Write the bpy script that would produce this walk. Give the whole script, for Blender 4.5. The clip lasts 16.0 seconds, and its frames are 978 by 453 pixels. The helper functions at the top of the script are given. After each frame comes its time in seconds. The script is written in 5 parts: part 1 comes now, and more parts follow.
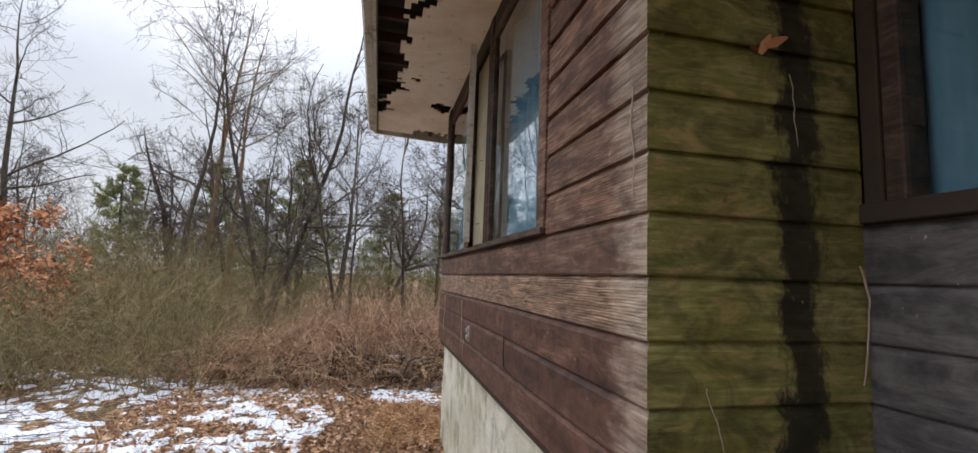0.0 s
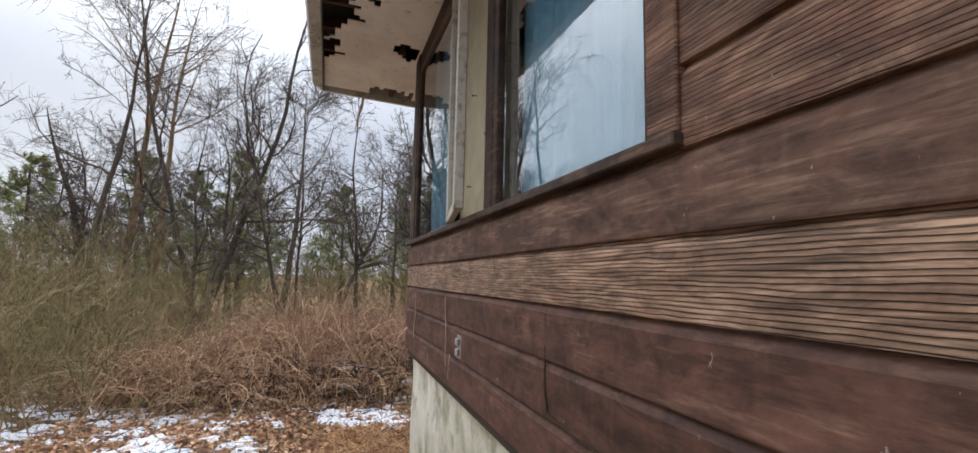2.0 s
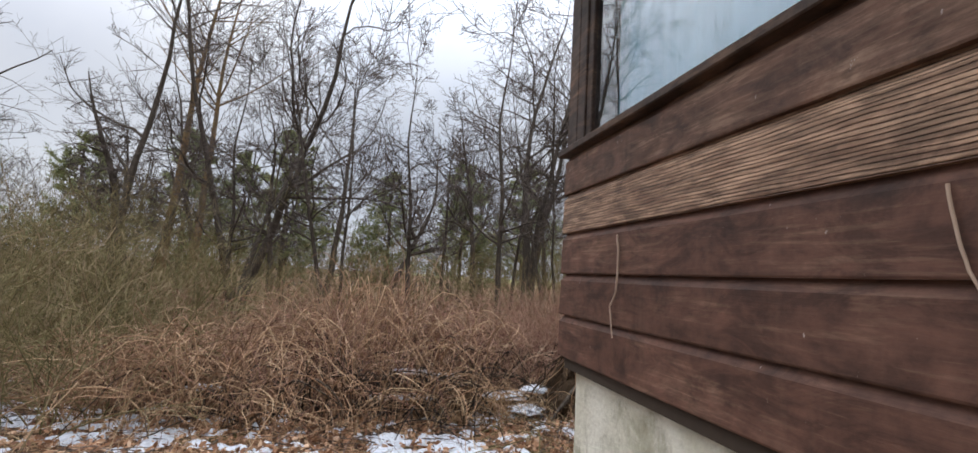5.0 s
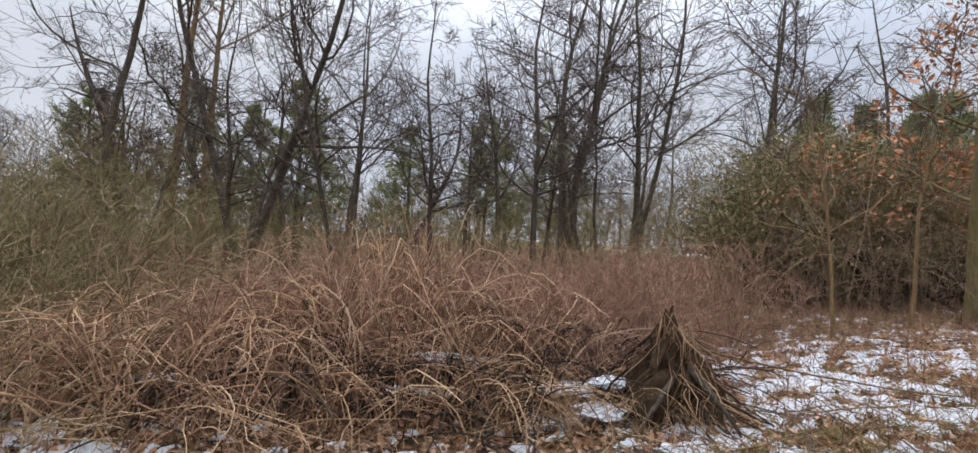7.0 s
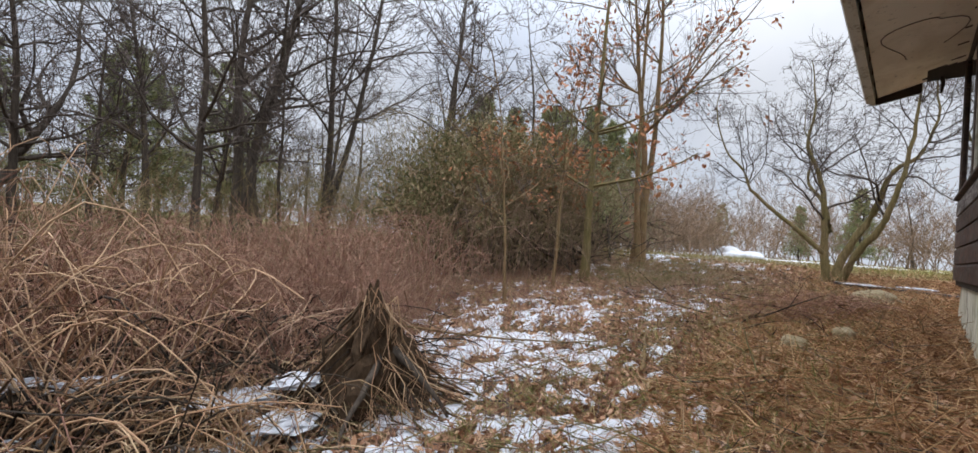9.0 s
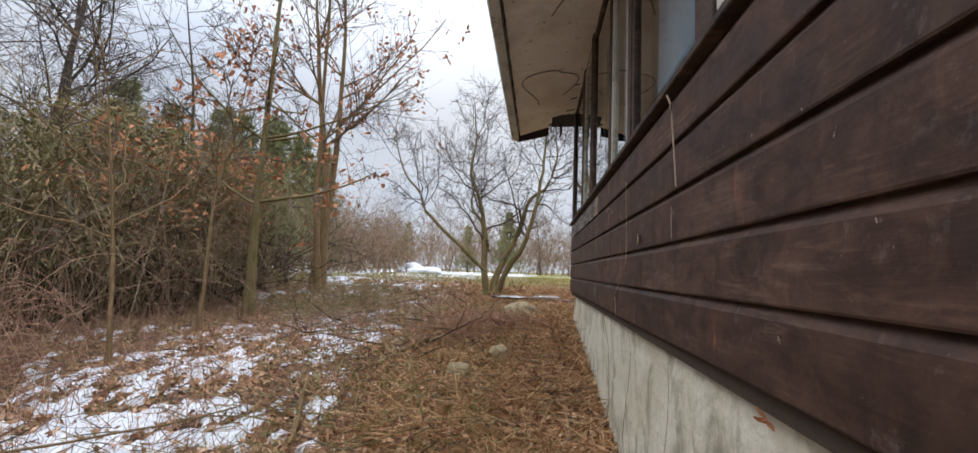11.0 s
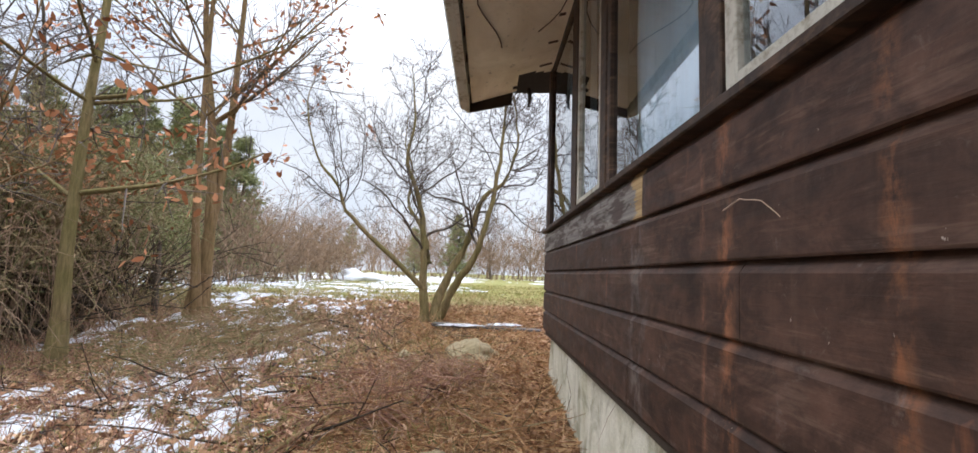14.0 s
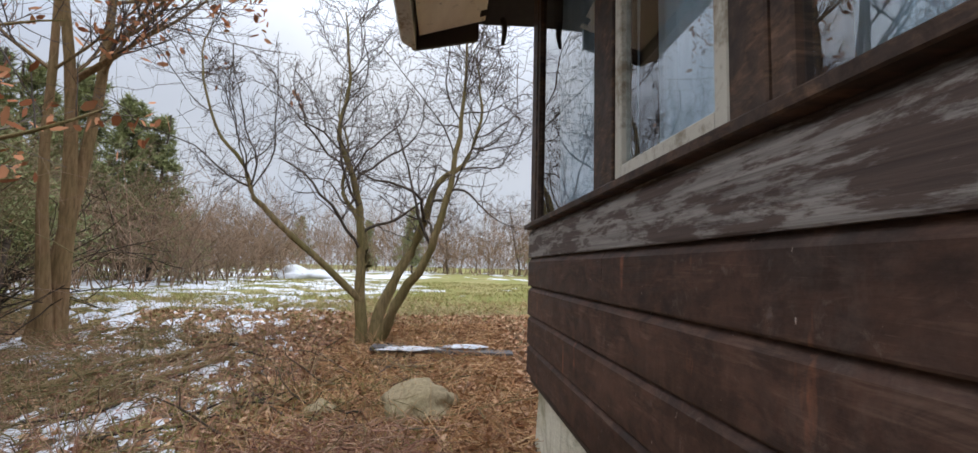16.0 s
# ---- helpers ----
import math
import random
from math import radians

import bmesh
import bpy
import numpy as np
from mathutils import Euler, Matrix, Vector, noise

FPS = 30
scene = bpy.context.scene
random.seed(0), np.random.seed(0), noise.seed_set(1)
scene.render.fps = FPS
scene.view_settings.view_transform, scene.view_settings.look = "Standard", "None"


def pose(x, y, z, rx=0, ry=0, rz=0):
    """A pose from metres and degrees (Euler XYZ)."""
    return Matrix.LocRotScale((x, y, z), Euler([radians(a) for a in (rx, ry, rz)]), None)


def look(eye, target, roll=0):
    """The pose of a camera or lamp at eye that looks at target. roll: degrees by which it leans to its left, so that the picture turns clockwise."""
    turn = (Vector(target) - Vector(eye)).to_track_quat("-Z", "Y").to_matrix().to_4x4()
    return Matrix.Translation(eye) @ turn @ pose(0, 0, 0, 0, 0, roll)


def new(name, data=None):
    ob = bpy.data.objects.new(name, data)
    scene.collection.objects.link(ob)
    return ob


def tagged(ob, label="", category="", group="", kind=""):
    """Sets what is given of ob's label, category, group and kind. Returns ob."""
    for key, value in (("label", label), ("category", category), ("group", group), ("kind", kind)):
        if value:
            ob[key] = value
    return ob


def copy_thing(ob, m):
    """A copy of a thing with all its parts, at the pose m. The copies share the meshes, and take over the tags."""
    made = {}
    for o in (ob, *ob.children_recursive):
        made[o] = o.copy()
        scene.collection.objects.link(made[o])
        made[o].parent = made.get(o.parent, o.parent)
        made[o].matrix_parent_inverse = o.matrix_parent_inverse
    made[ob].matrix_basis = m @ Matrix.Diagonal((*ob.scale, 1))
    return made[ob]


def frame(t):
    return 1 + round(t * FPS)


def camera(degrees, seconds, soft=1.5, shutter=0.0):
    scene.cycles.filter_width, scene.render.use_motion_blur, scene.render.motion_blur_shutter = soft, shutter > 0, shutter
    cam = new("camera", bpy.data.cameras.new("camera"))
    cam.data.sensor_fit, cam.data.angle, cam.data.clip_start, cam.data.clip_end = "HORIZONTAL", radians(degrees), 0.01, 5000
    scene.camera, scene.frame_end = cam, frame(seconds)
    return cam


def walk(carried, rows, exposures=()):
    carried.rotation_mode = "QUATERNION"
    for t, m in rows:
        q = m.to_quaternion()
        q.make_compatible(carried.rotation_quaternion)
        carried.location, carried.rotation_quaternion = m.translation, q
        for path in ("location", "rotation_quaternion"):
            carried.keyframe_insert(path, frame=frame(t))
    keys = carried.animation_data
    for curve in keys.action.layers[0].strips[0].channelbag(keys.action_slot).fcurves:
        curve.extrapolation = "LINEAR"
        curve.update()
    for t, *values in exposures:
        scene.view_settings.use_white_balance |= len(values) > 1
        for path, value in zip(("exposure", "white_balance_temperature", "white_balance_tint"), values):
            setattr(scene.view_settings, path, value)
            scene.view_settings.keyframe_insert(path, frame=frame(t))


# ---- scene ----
cam = camera(91.9, 16.0)
PATH = [
    (0, (-0.076, -1.15, 1.474), (0.371, 0.787, 1.691), 2.1),
    (0.5, (-0.081, -0.838, 1.471), (0.52, 1.058, 1.686), 1.6),
    (1, (-0.098, -0.51, 1.479), (0.426, 1.397, 1.772), 1.5),
    (1.5, (-0.112, -0.224, 1.424), (0.457, 1.679, 1.659), 1.2),
    (2, (-0.034, 0.045, 1.402), (0.598, 1.929, 1.621), 1.2),
    (2.5, (0.011, 0.359, 1.372), (0.451, 2.299, 1.582), 4.0),
    (3, (-0.098, 0.740, 1.279), (0.313, 2.661, 1.651), 4.2),
    (3.5, (-0.141, 1.208, 1.243), (0.259, 3.136, 1.592), 4.5),
    (4, (-0.220, 1.615, 1.188), (0.201, 3.541, 1.527), 5.3),
    (4.2, (-0.265, 1.726, 1.167), (0.135, 3.662, 1.473), 4.2),
    (6.3, (-0.040, 3.343, 1.024), (0.514, 5.261, 1.130), 3.4),
    (6.5, (-0.053, 3.499, 1.006), (0.419, 5.441, 1.084), 3.7),
    (7, (-0.086, 3.89, 1.0), (0.315, 5.848, 1.052), 3.3),
    (7.5, (-0.038, 4.134, 0.982), (0.324, 6.1, 1.018), 3.0),
    (8, (0.062, 4.369, 0.97), (0.582, 6.299, 1.026), 2.7),
    (8.5, (0.151, 4.543, 0.905), (1.277, 6.194, 0.989), 4.2),
    (9, (0.208, 4.633, 0.898), (1.705, 5.958, 0.939), 4.3),
    (9.2, (0.223, 4.62, 0.9), (1.834, 5.806, 0.898), 4.8),
    (9.5, (0.395, 4.673, 0.879), (2.137, 5.656, 0.893), 2.8),
    (9.6, (0.424, 4.673, 0.905), (2.203, 5.586, 0.899), 2.1),
    (10, (0.583, 4.664, 0.952), (2.489, 5.267, 0.945), 1.3),
    (10.2, (0.661, 4.709, 0.935), (2.605, 5.176, 0.95), 2.6),
    (12.3, (1.833, 4.698, 1.21), (3.808, 4.746, 1.522), 0.0),
    (12.5, (1.952, 4.724, 1.192), (3.924, 4.777, 1.519), 0.3),
    (13, (2.307, 4.756, 1.22), (4.283, 4.653, 1.509), 0.5),
    (13.5, (2.713, 4.751, 1.213), (4.695, 4.571, 1.419), 1.3),
    (14, (3.126, 4.793, 1.275), (5.116, 4.783, 1.477), 2.0),
    (14.5, (3.507, 4.808, 1.333), (5.5, 4.813, 1.509), 2.4),
    (15, (3.877, 4.763, 1.389), (5.869, 4.758, 1.568), 1.4),
    (15.5, (4.278, 4.782, 1.393), (6.269, 4.76, 1.572), 1.0),
    (16, (4.63, 4.778, 1.426), (6.613, 4.586, 1.603), 1.5),
]
walk(cam, [(t, look(eye, target, roll)) for t, eye, target, roll in PATH], exposures=((0.0, 0.20), (0.5, 0.62), (1.0, 0.48), (2.0, 0.24), (3.0, 0.0), (3.5, -0.06), (6.5, 0.20), (7.5, 0.05), (8.5, 0.08), (9.5, 0.20), (10.0, 0.20), (12.5, 0.36), (13.5, 0.74), (14.5, 0.36), (16.0, 0.10)))

# ---- light ----
world = bpy.data.worlds.new("overcast")
scene.world = world
world.use_nodes = True
wn = world.node_tree
wn.nodes.clear()
w_out = wn.nodes.new("ShaderNodeOutputWorld")
w_bg = wn.nodes.new("ShaderNodeBackground")
w_sky = wn.nodes.new("ShaderNodeTexSky")
w_sky.sky_type = "NISHITA"
w_sky.sun_disc = False
w_sky.sun_elevation = radians(38)
w_sky.sun_rotation = radians(326)
w_gain = wn.nodes.new("ShaderNodeVectorMath")
w_gain.operation = "SCALE"
w_gain.inputs["Scale"].default_value = 0.10
w_cloud = wn.nodes.new("ShaderNodeTexNoise")
w_cloud.inputs["Scale"].default_value = 2.2
w_cloud.inputs["Detail"].default_value = 5
w_ramp = wn.nodes.new("ShaderNodeValToRGB")
w_ramp.color_ramp.elements[0].position = 0.32
w_ramp.color_ramp.elements[0].color = (0.66, 0.72, 0.85, 1)
w_ramp.color_ramp.elements[1].position = 0.68
w_ramp.color_ramp.elements[1].color = (0.90, 0.93, 1.0, 1)
w_mix = wn.nodes.new("ShaderNodeMixRGB")
w_mix.inputs["Fac"].default_value = 0.88
wn.links.new(w_sky.outputs[0], w_gain.inputs[0])
wn.links.new(w_gain.outputs[0], w_mix.inputs[1])
wn.links.new(w_cloud.outputs[0], w_ramp.inputs[0])
wn.links.new(w_ramp.outputs[0], w_mix.inputs[2])
wn.links.new(w_mix.outputs[0], w_bg.inputs[0])
wn.links.new(w_bg.outputs[0], w_out.inputs[0])
w_dir = wn.nodes.new("ShaderNodeTexCoord")
w_sep = wn.nodes.new("ShaderNodeSeparateXYZ")
w_up = wn.nodes.new("ShaderNodeMapRange")
w_up.interpolation_type = "SMOOTHSTEP"
w_up.inputs["From Min"].default_value = 0.25
w_up.inputs["From Max"].default_value = 0.95
w_up.inputs["To Min"].default_value = 0.80
w_up.inputs["To Max"].default_value = 3.4
wn.links.new(w_dir.outputs["Generated"], w_sep.inputs[0])
wn.links.new(w_sep.outputs[2], w_up.inputs["Value"])
wn.links.new(w_up.outputs[0], w_bg.inputs[1])
sun_data = bpy.data.lights.new("sun", "SUN")
sun_data.energy = 1.3
sun_data.angle = radians(140)
sun_data.color = (1.0, 0.99, 0.98)
sun = new("sun", sun_data)
sun.matrix_world = look((-6, 9, 10), (0, 0, 0))


# ---- materials ----
class Nodes:
    """A short way to write node trees."""

    def __init__(self, name):
        self.mat = bpy.data.materials.new(name)
        self.mat.use_nodes = True
        self.t = self.mat.node_tree
        self.bsdf = self.t.nodes["Principled BSDF"]
        tc = self.t.nodes.new("ShaderNodeTexCoord")
        self.obj = tc.outputs["Object"]

    def add(self, kind):
        return self.t.nodes.new(kind)

    def link(self, a, b):
        self.t.links.new(a, b)

    def scaled(self, sx, sy, sz, src=None):
        m = self.add("ShaderNodeMapping")
        m.inputs["Scale"].default_value = (sx, sy, sz)
        self.link(src or self.obj, m.inputs["Vector"])
        return m.outputs[0]

    def noise(self, vec, scale, detail=4.0, rough=0.55, dist=0.0):
        n = self.add("ShaderNodeTexNoise")
        n.inputs["Scale"].default_value = scale
        n.inputs["Detail"].default_value = detail
        n.inputs["Roughness"].default_value = rough
        n.inputs["Distortion"].default_value = dist
        self.link(vec, n.inputs["Vector"])
        return n.outputs[0]

    def ramp(self, fac, stops):
        r = self.add("ShaderNodeValToRGB")
        els = r.color_ramp.elements
        while len(els) < len(stops):
            els.new(0.5)
        for e, (p, c) in zip(els, stops):
            e.position = p
            e.color = (*c, 1) if not isinstance(c, (int, float)) else (c, c, c, 1)
        self.link(fac, r.inputs[0])
        return r.outputs[0]

    def mix(self, fac, a, b, how="MIX"):
        m = self.add("ShaderNodeMixRGB")
        m.blend_type = how
        for v, i in ((fac, 0), (a, 1), (b, 2)):
            if isinstance(v, (int, float)):
                m.inputs[i].default_value = v if i == 0 else (v, v, v, 1)
            elif isinstance(v, tuple):
                m.inputs[i].default_value = (*v, 1)
            else:
                self.link(v, m.inputs[i])
        return m.outputs[0]

    def random(self):
        return self.add("ShaderNodeObjectInfo").outputs["Random"]

    def island(self):
        return self.add("ShaderNodeNewGeometry").outputs["Random Per Island"]

    def vary(self, col, fac, low, high):
        """Multiplies col by low..high with fac."""
        return self.mix(1.0, col, self.ramp(fac, [(0, low), (1, high)]), "MULTIPLY")

    def done(self, col, rough=0.8, bump=None, depth=0.01, spec=0.3, metal=0.0):
        if isinstance(col, tuple):
            self.bsdf.inputs["Base Color"].default_value = (*col, 1)
        else:
            self.link(col, self.bsdf.inputs["Base Color"])
        if isinstance(rough, (int, float)):
            self.bsdf.inputs["Roughness"].default_value = rough
        else:
            self.link(rough, self.bsdf.inputs["Roughness"])
        self.bsdf.inputs["Specular IOR Level"].default_value = spec
        self.bsdf.inputs["Metallic"].default_value = metal
        if bump is not None:
            b = self.add("ShaderNodeBump")
            b.inputs["Strength"].default_value = 1.0
            b.inputs["Distance"].default_value = depth
            self.link(bump, b.inputs["Height"])
            self.link(b.outputs[0], self.bsdf.inputs["Normal"])
        return self.mat


def board_material(name, paint, wood, worn, along, moss=0.0, groove=0.0015, spots=True, lines=0.0, dust=0.25, rust=0.0, bleach=0.0):
    """Painted or stained siding: grain along the board, paint worn to bare wood by the share worn."""
    n = Nodes(name)
    ext = {"x": (1.5, 6, 20), "y": (6, 1.5, 20)}[along]
    fine = n.noise(n.scaled(*ext), 4.0, 5, 0.6, 0.5)
    big = {"x": (1.0, 4, 4), "y": (4, 1.0, 4)}[along]
    blotch = n.noise(n.scaled(*big), 2.2, 6, 0.65, 0.8)
    wide = n.noise(n.obj, 11.0, 6, 0.65)
    drip = n.noise(n.scaled(14, 14, 1.2), 2.0, 4, 0.6)
    tone = n.mix(0.5, blotch, wide)
    col_p = n.mix(n.ramp(tone, [(0.35, 0.0), (0.65, 1.0)]), tuple(0.45 * c for c in paint), tuple(1.5 * c for c in paint))
    col_w = n.mix(n.ramp(fine, [(0.36, 0.0), (0.60, 1.0)]), tuple(0.30 * c for c in wood), wood)
    wear = n.mix(0.35, blotch, fine)
    edge = 0.68 - 0.34 * worn
    mask = n.ramp(wear, [(edge - 0.10, 0.0), (edge + 0.13, 1.0)])
    col = n.mix(mask, col_p, col_w)
    relief = n.mix(0.4, wide, fine)
    if lines:
        w = n.add("ShaderNodeTexWave")
        w.bands_direction = "Z"
        w.inputs["Scale"].default_value = 32
        w.inputs["Distortion"].default_value = 4.5
        w.inputs["Detail"].default_value = 2.5
        w.inputs["Detail Scale"].default_value = 0.9
        n.link(n.scaled(*{"x": (0.16, 1, 1), "y": (1, 0.16, 1)}[along]), w.inputs["Vector"])
        ln = n.ramp(w.outputs[1], [(0.0, 0.0), (0.30, 1.0)])
        col = n.mix(lines, col, n.mix(1.0, col, n.ramp(w.outputs[1], [(0.02, 0.22), (0.30, 1.0)]), "MULTIPLY"))
        relief = n.mix(0.75, relief, ln)
    col = n.mix(n.ramp(drip, [(0.55, 0.0), (0.75, dust)]), col, tuple(0.5 * (a + b) for a, b in zip(paint, wood)))
    col = n.vary(col, n.random(), 0.82, 1.15)
    if bleach:
        away = n.add("ShaderNodeSeparateXYZ")
        n.link(n.obj, away.inputs[0])
        edge_y = n.add("ShaderNodeMapRange")
        edge_y.inputs["From Min"].default_value = 0.42
        edge_y.inputs["From Max"].default_value = 0.0
        n.link(away.outputs[1], edge_y.inputs["Value"])
        worn_end = n.mix(0.5, edge_y.outputs[0], n.noise(n.scaled(2, 1, 3), 4.0, 5, 0.65))
        col = n.mix(n.ramp(worn_end, [(0.48, 0.0), (0.64, bleach)]), col, n.mix(n.ramp(fine, [(0.36, 0.0), (0.60, 1.0)]), (0.24, 0.17, 0.12), (0.50, 0.41, 0.32)))
    if rust:
        r1 = n.noise(n.scaled(5, 5, 1.1), 2.0, 5, 0.6)
        col = n.mix(n.ramp(r1, [(0.64, 0.0), (0.74, rust)]), col, (0.26, 0.10, 0.05))
        at = n.add("ShaderNodeSeparateXYZ")
        n.link(n.obj, at.inputs[0])
        jag = n.noise(n.scaled(1, 1, 0.5), 16, 5, 0.7)
        for place, wide, tint, share in ((4.215, 0.045, (0.30, 0.125, 0.06), 0.75), (4.33, 0.02, (0.30, 0.14, 0.08), 0.5), (3.76, 0.03, (0.30, 0.12, 0.05), 0.6), (4.88, 0.16, (0.26, 0.235, 0.215), 0.4), (5.25, 0.22, (0.16, 0.14, 0.125), 0.15)):
            gap = n.add("ShaderNodeMath")
            gap.operation = "SUBTRACT"
            n.link(at.outputs[0], gap.inputs[0])
            gap.inputs[1].default_value = place
            size = n.add("ShaderNodeMath")
            size.operation = "ABSOLUTE"
            n.link(gap.outputs[0], size.inputs[0])
            near = n.add("ShaderNodeMapRange")
            near.inputs["From Min"].default_value = wide
            near.inputs["From Max"].default_value = 0.0
            n.link(size.outputs[0], near.inputs["Value"])
            both = n.mix(1.0, near.outputs[0], n.ramp(jag, [(0.46, 0.0), (0.60, 1.0)]), "MULTIPLY")
            col = n.mix(n.mix(1.0, both, share, "MULTIPLY"), col, tint)
        r2 = n.noise(n.scaled(3, 3, 3), 5.0, 6, 0.75, 0.4)
        col = n.mix(n.ramp(r2, [(0.60, 0.0), (0.72, 0.5)]), col, (0.16, 0.13, 0.115))
    if moss:
        m = n.ramp(n.noise(n.obj, 3.0, 6, 0.65), [(0.40, 0.0), (0.65, moss)])
        col = n.mix(m, col, (0.17, 0.155, 0.025))
        ochre = n.ramp(n.noise(n.scaled(1, 1, 3), 5.0, 6, 0.7, 0.6), [(0.52, 0.0), (0.64, 0.75)])
        col = n.mix(ochre, col, (0.36, 0.25, 0.10))
        sep = n.add("ShaderNodeSeparateXYZ")
        n.link(n.obj, sep.inputs[0])
        ragged = n.noise(n.scaled(1, 1, 0.6), 9, 5, 0.7)
        at = n.add("ShaderNodeMath")
        at.operation = "MULTIPLY_ADD"
        n.link(ragged, at.inputs[0])
        at.inputs[1].default_value = 0.32
        n.link(sep.outputs[0], at.inputs[2])
        base = n.add("ShaderNodeMath")
        base.operation = "SUBTRACT"
        n.link(at.outputs[0], base.inputs[0])
        base.inputs[1].default_value = 0.75
        streak = n.ramp(base.outputs[0], [(0.0, 0.0), (0.455, 0.0), (0.49, 0.93), (0.59, 0.9), (0.63, 0.15)])
        col = n.mix(streak, col, (0.018, 0.015, 0.010))
    if spots:
        s = n.ramp(n.noise(n.scaled(1, 1, 0.6), 34, 5, 0.65), [(0.695, 0.0), (0.715, 0.7)])
        col = n.mix(s, col, (0.45, 0.38, 0.33))
    stain = n.ramp(n.noise(n.scaled(*{"x": (1.6, 3, 3), "y": (3, 1.3, 3.4)}[along]), 3.1, 7, 0.7, 1.2), [(0.40, 0.62), (0.52, 1.0), (0.66, 1.22)])
    col = n.mix(1.0, col, stain, "MULTIPLY")
    scratch = n.noise(n.scaled(*{"x": (2.5, 6, 60), "y": (6, 2.5, 60)}[along]), 3.0, 3, 0.6, 0.3)
    col = n.mix(n.ramp(scratch, [(0.70, 0.0), (0.76, 0.2)]), col, tuple(1.3 * c for c in wood))
    return n.done(col, n.ramp(blotch, [(0.3, 0.55), (0.7, 0.8)]), relief, groove, 0.28)


def peeling_board():
    """The top board of the north wall: bare tan at its near end, then grey paint flaking off brown."""
    n = Nodes("peeling_top_board")
    sep = n.add("ShaderNodeSeparateXYZ")
    n.link(n.obj, sep.inputs[0])
    fine = n.noise(n.scaled(0.5, 6, 22), 4.0, 5, 0.6, 0.5)
    blot = n.noise(n.scaled(1.3, 4, 7), 2.6, 8, 0.72, 0.25)
    at = n.add("ShaderNodeMath")
    at.operation = "MULTIPLY_ADD"
    n.link(blot, at.inputs[0])
    at.inputs[1].default_value = 0.5
    n.link(sep.outputs[0], at.inputs[2])
    brown = n.ramp(fine, [(0.3, (0.05, 0.035, 0.03)), (0.7, (0.10, 0.072, 0.06))])
    grey = n.ramp(fine, [(0.35, (0.14, 0.125, 0.115)), (0.6, (0.28, 0.26, 0.24))])
    flake = n.mix(n.ramp(blot, [(0.47, 0.0), (0.54, 0.9)]), brown, grey)
    tan = n.ramp(fine, [(0.35, (0.26, 0.16, 0.07)), (0.6, (0.46, 0.32, 0.16))])
    near = n.add("ShaderNodeMapRange")
    near.inputs["From Min"].default_value = 5.16
    near.inputs["From Max"].default_value = 5.172
    n.link(at.outputs[0], near.inputs["Value"])
    col = n.mix(near.outputs[0], tan, flake)
    return n.done(col, 0.7, n.mix(0.5, fine, blot), 0.003, 0.3)


M_BROWN = board_material("dark_brown_stain", (0.060, 0.031, 0.021), (0.17, 0.11, 0.08), 0.14, "x", groove=0.0022, dust=0.22, rust=0.7)
M_MAROON = board_material("maroon_brown_paint", (0.098, 0.047, 0.032), (0.24, 0.15, 0.10), 0.17, "y", groove=0.0022, dust=0.2, bleach=0.5)
M_RUSSET = board_material("weathered_russet_wood", (0.135, 0.062, 0.040), (0.38, 0.24, 0.16), 0.42, "y", groove=0.003, lines=0.22, bleach=0.7)
M_STAINED = board_material("mottled_brown_stain", (0.125, 0.065, 0.043), (0.32, 0.21, 0.145), 0.32, "y", groove=0.0026, dust=0.25, bleach=0.7)
M_GRAIN = board_material("raised_grain_wood", (0.23, 0.125, 0.08), (0.42, 0.27, 0.18), 0.8, "y", groove=0.006, spots=False, lines=0.75, bleach=0.85)
M_MOSSY = board_material("mossy_olive_board", (0.195, 0.18, 0.058), (0.44, 0.37, 0.15), 0.40, "x", moss=0.8)
M_GREY = board_material("grey_painted_board", (0.125, 0.115, 0.115), (0.16, 0.145, 0.13), 0.3, "y")
M_FRAME = board_material("brown_window_timber", (0.062, 0.040, 0.030), (0.20, 0.12, 0.075), 0.25, "y", spots=False)
M_PEEL = peeling_board()


def white_paint():
    n = Nodes("weathered_white_paint")
    a = n.noise(n.obj, 30, 6, 0.65)
    b = n.noise(n.obj, 5, 5, 0.6)
    col = n.mix(n.ramp(n.mix(0.5, a, b), [(0.5, 0.0), (0.62, 1.0)]), (0.52, 0.50, 0.43), (0.26, 0.22, 0.16))
    return n.done(col, 0.6, a, 0.002)


def soffit_paint():
    n = Nodes("stained_cream_soffit")
    a = n.noise(n.obj, 1.6, 6, 0.65, 0.8)
    b = n.noise(n.obj, 14, 5, 0.6)
    col = n.mix(n.ramp(a, [(0.42, 0.0), (0.72, 0.55)]), (0.85, 0.78, 0.65), (0.48, 0.37, 0.24))
    col = n.mix(n.ramp(b, [(0.62, 0.0), (0.74, 0.7)]), col, (0.10, 0.075, 0.05))
    return n.done(col, 0.8, b, 0.002)


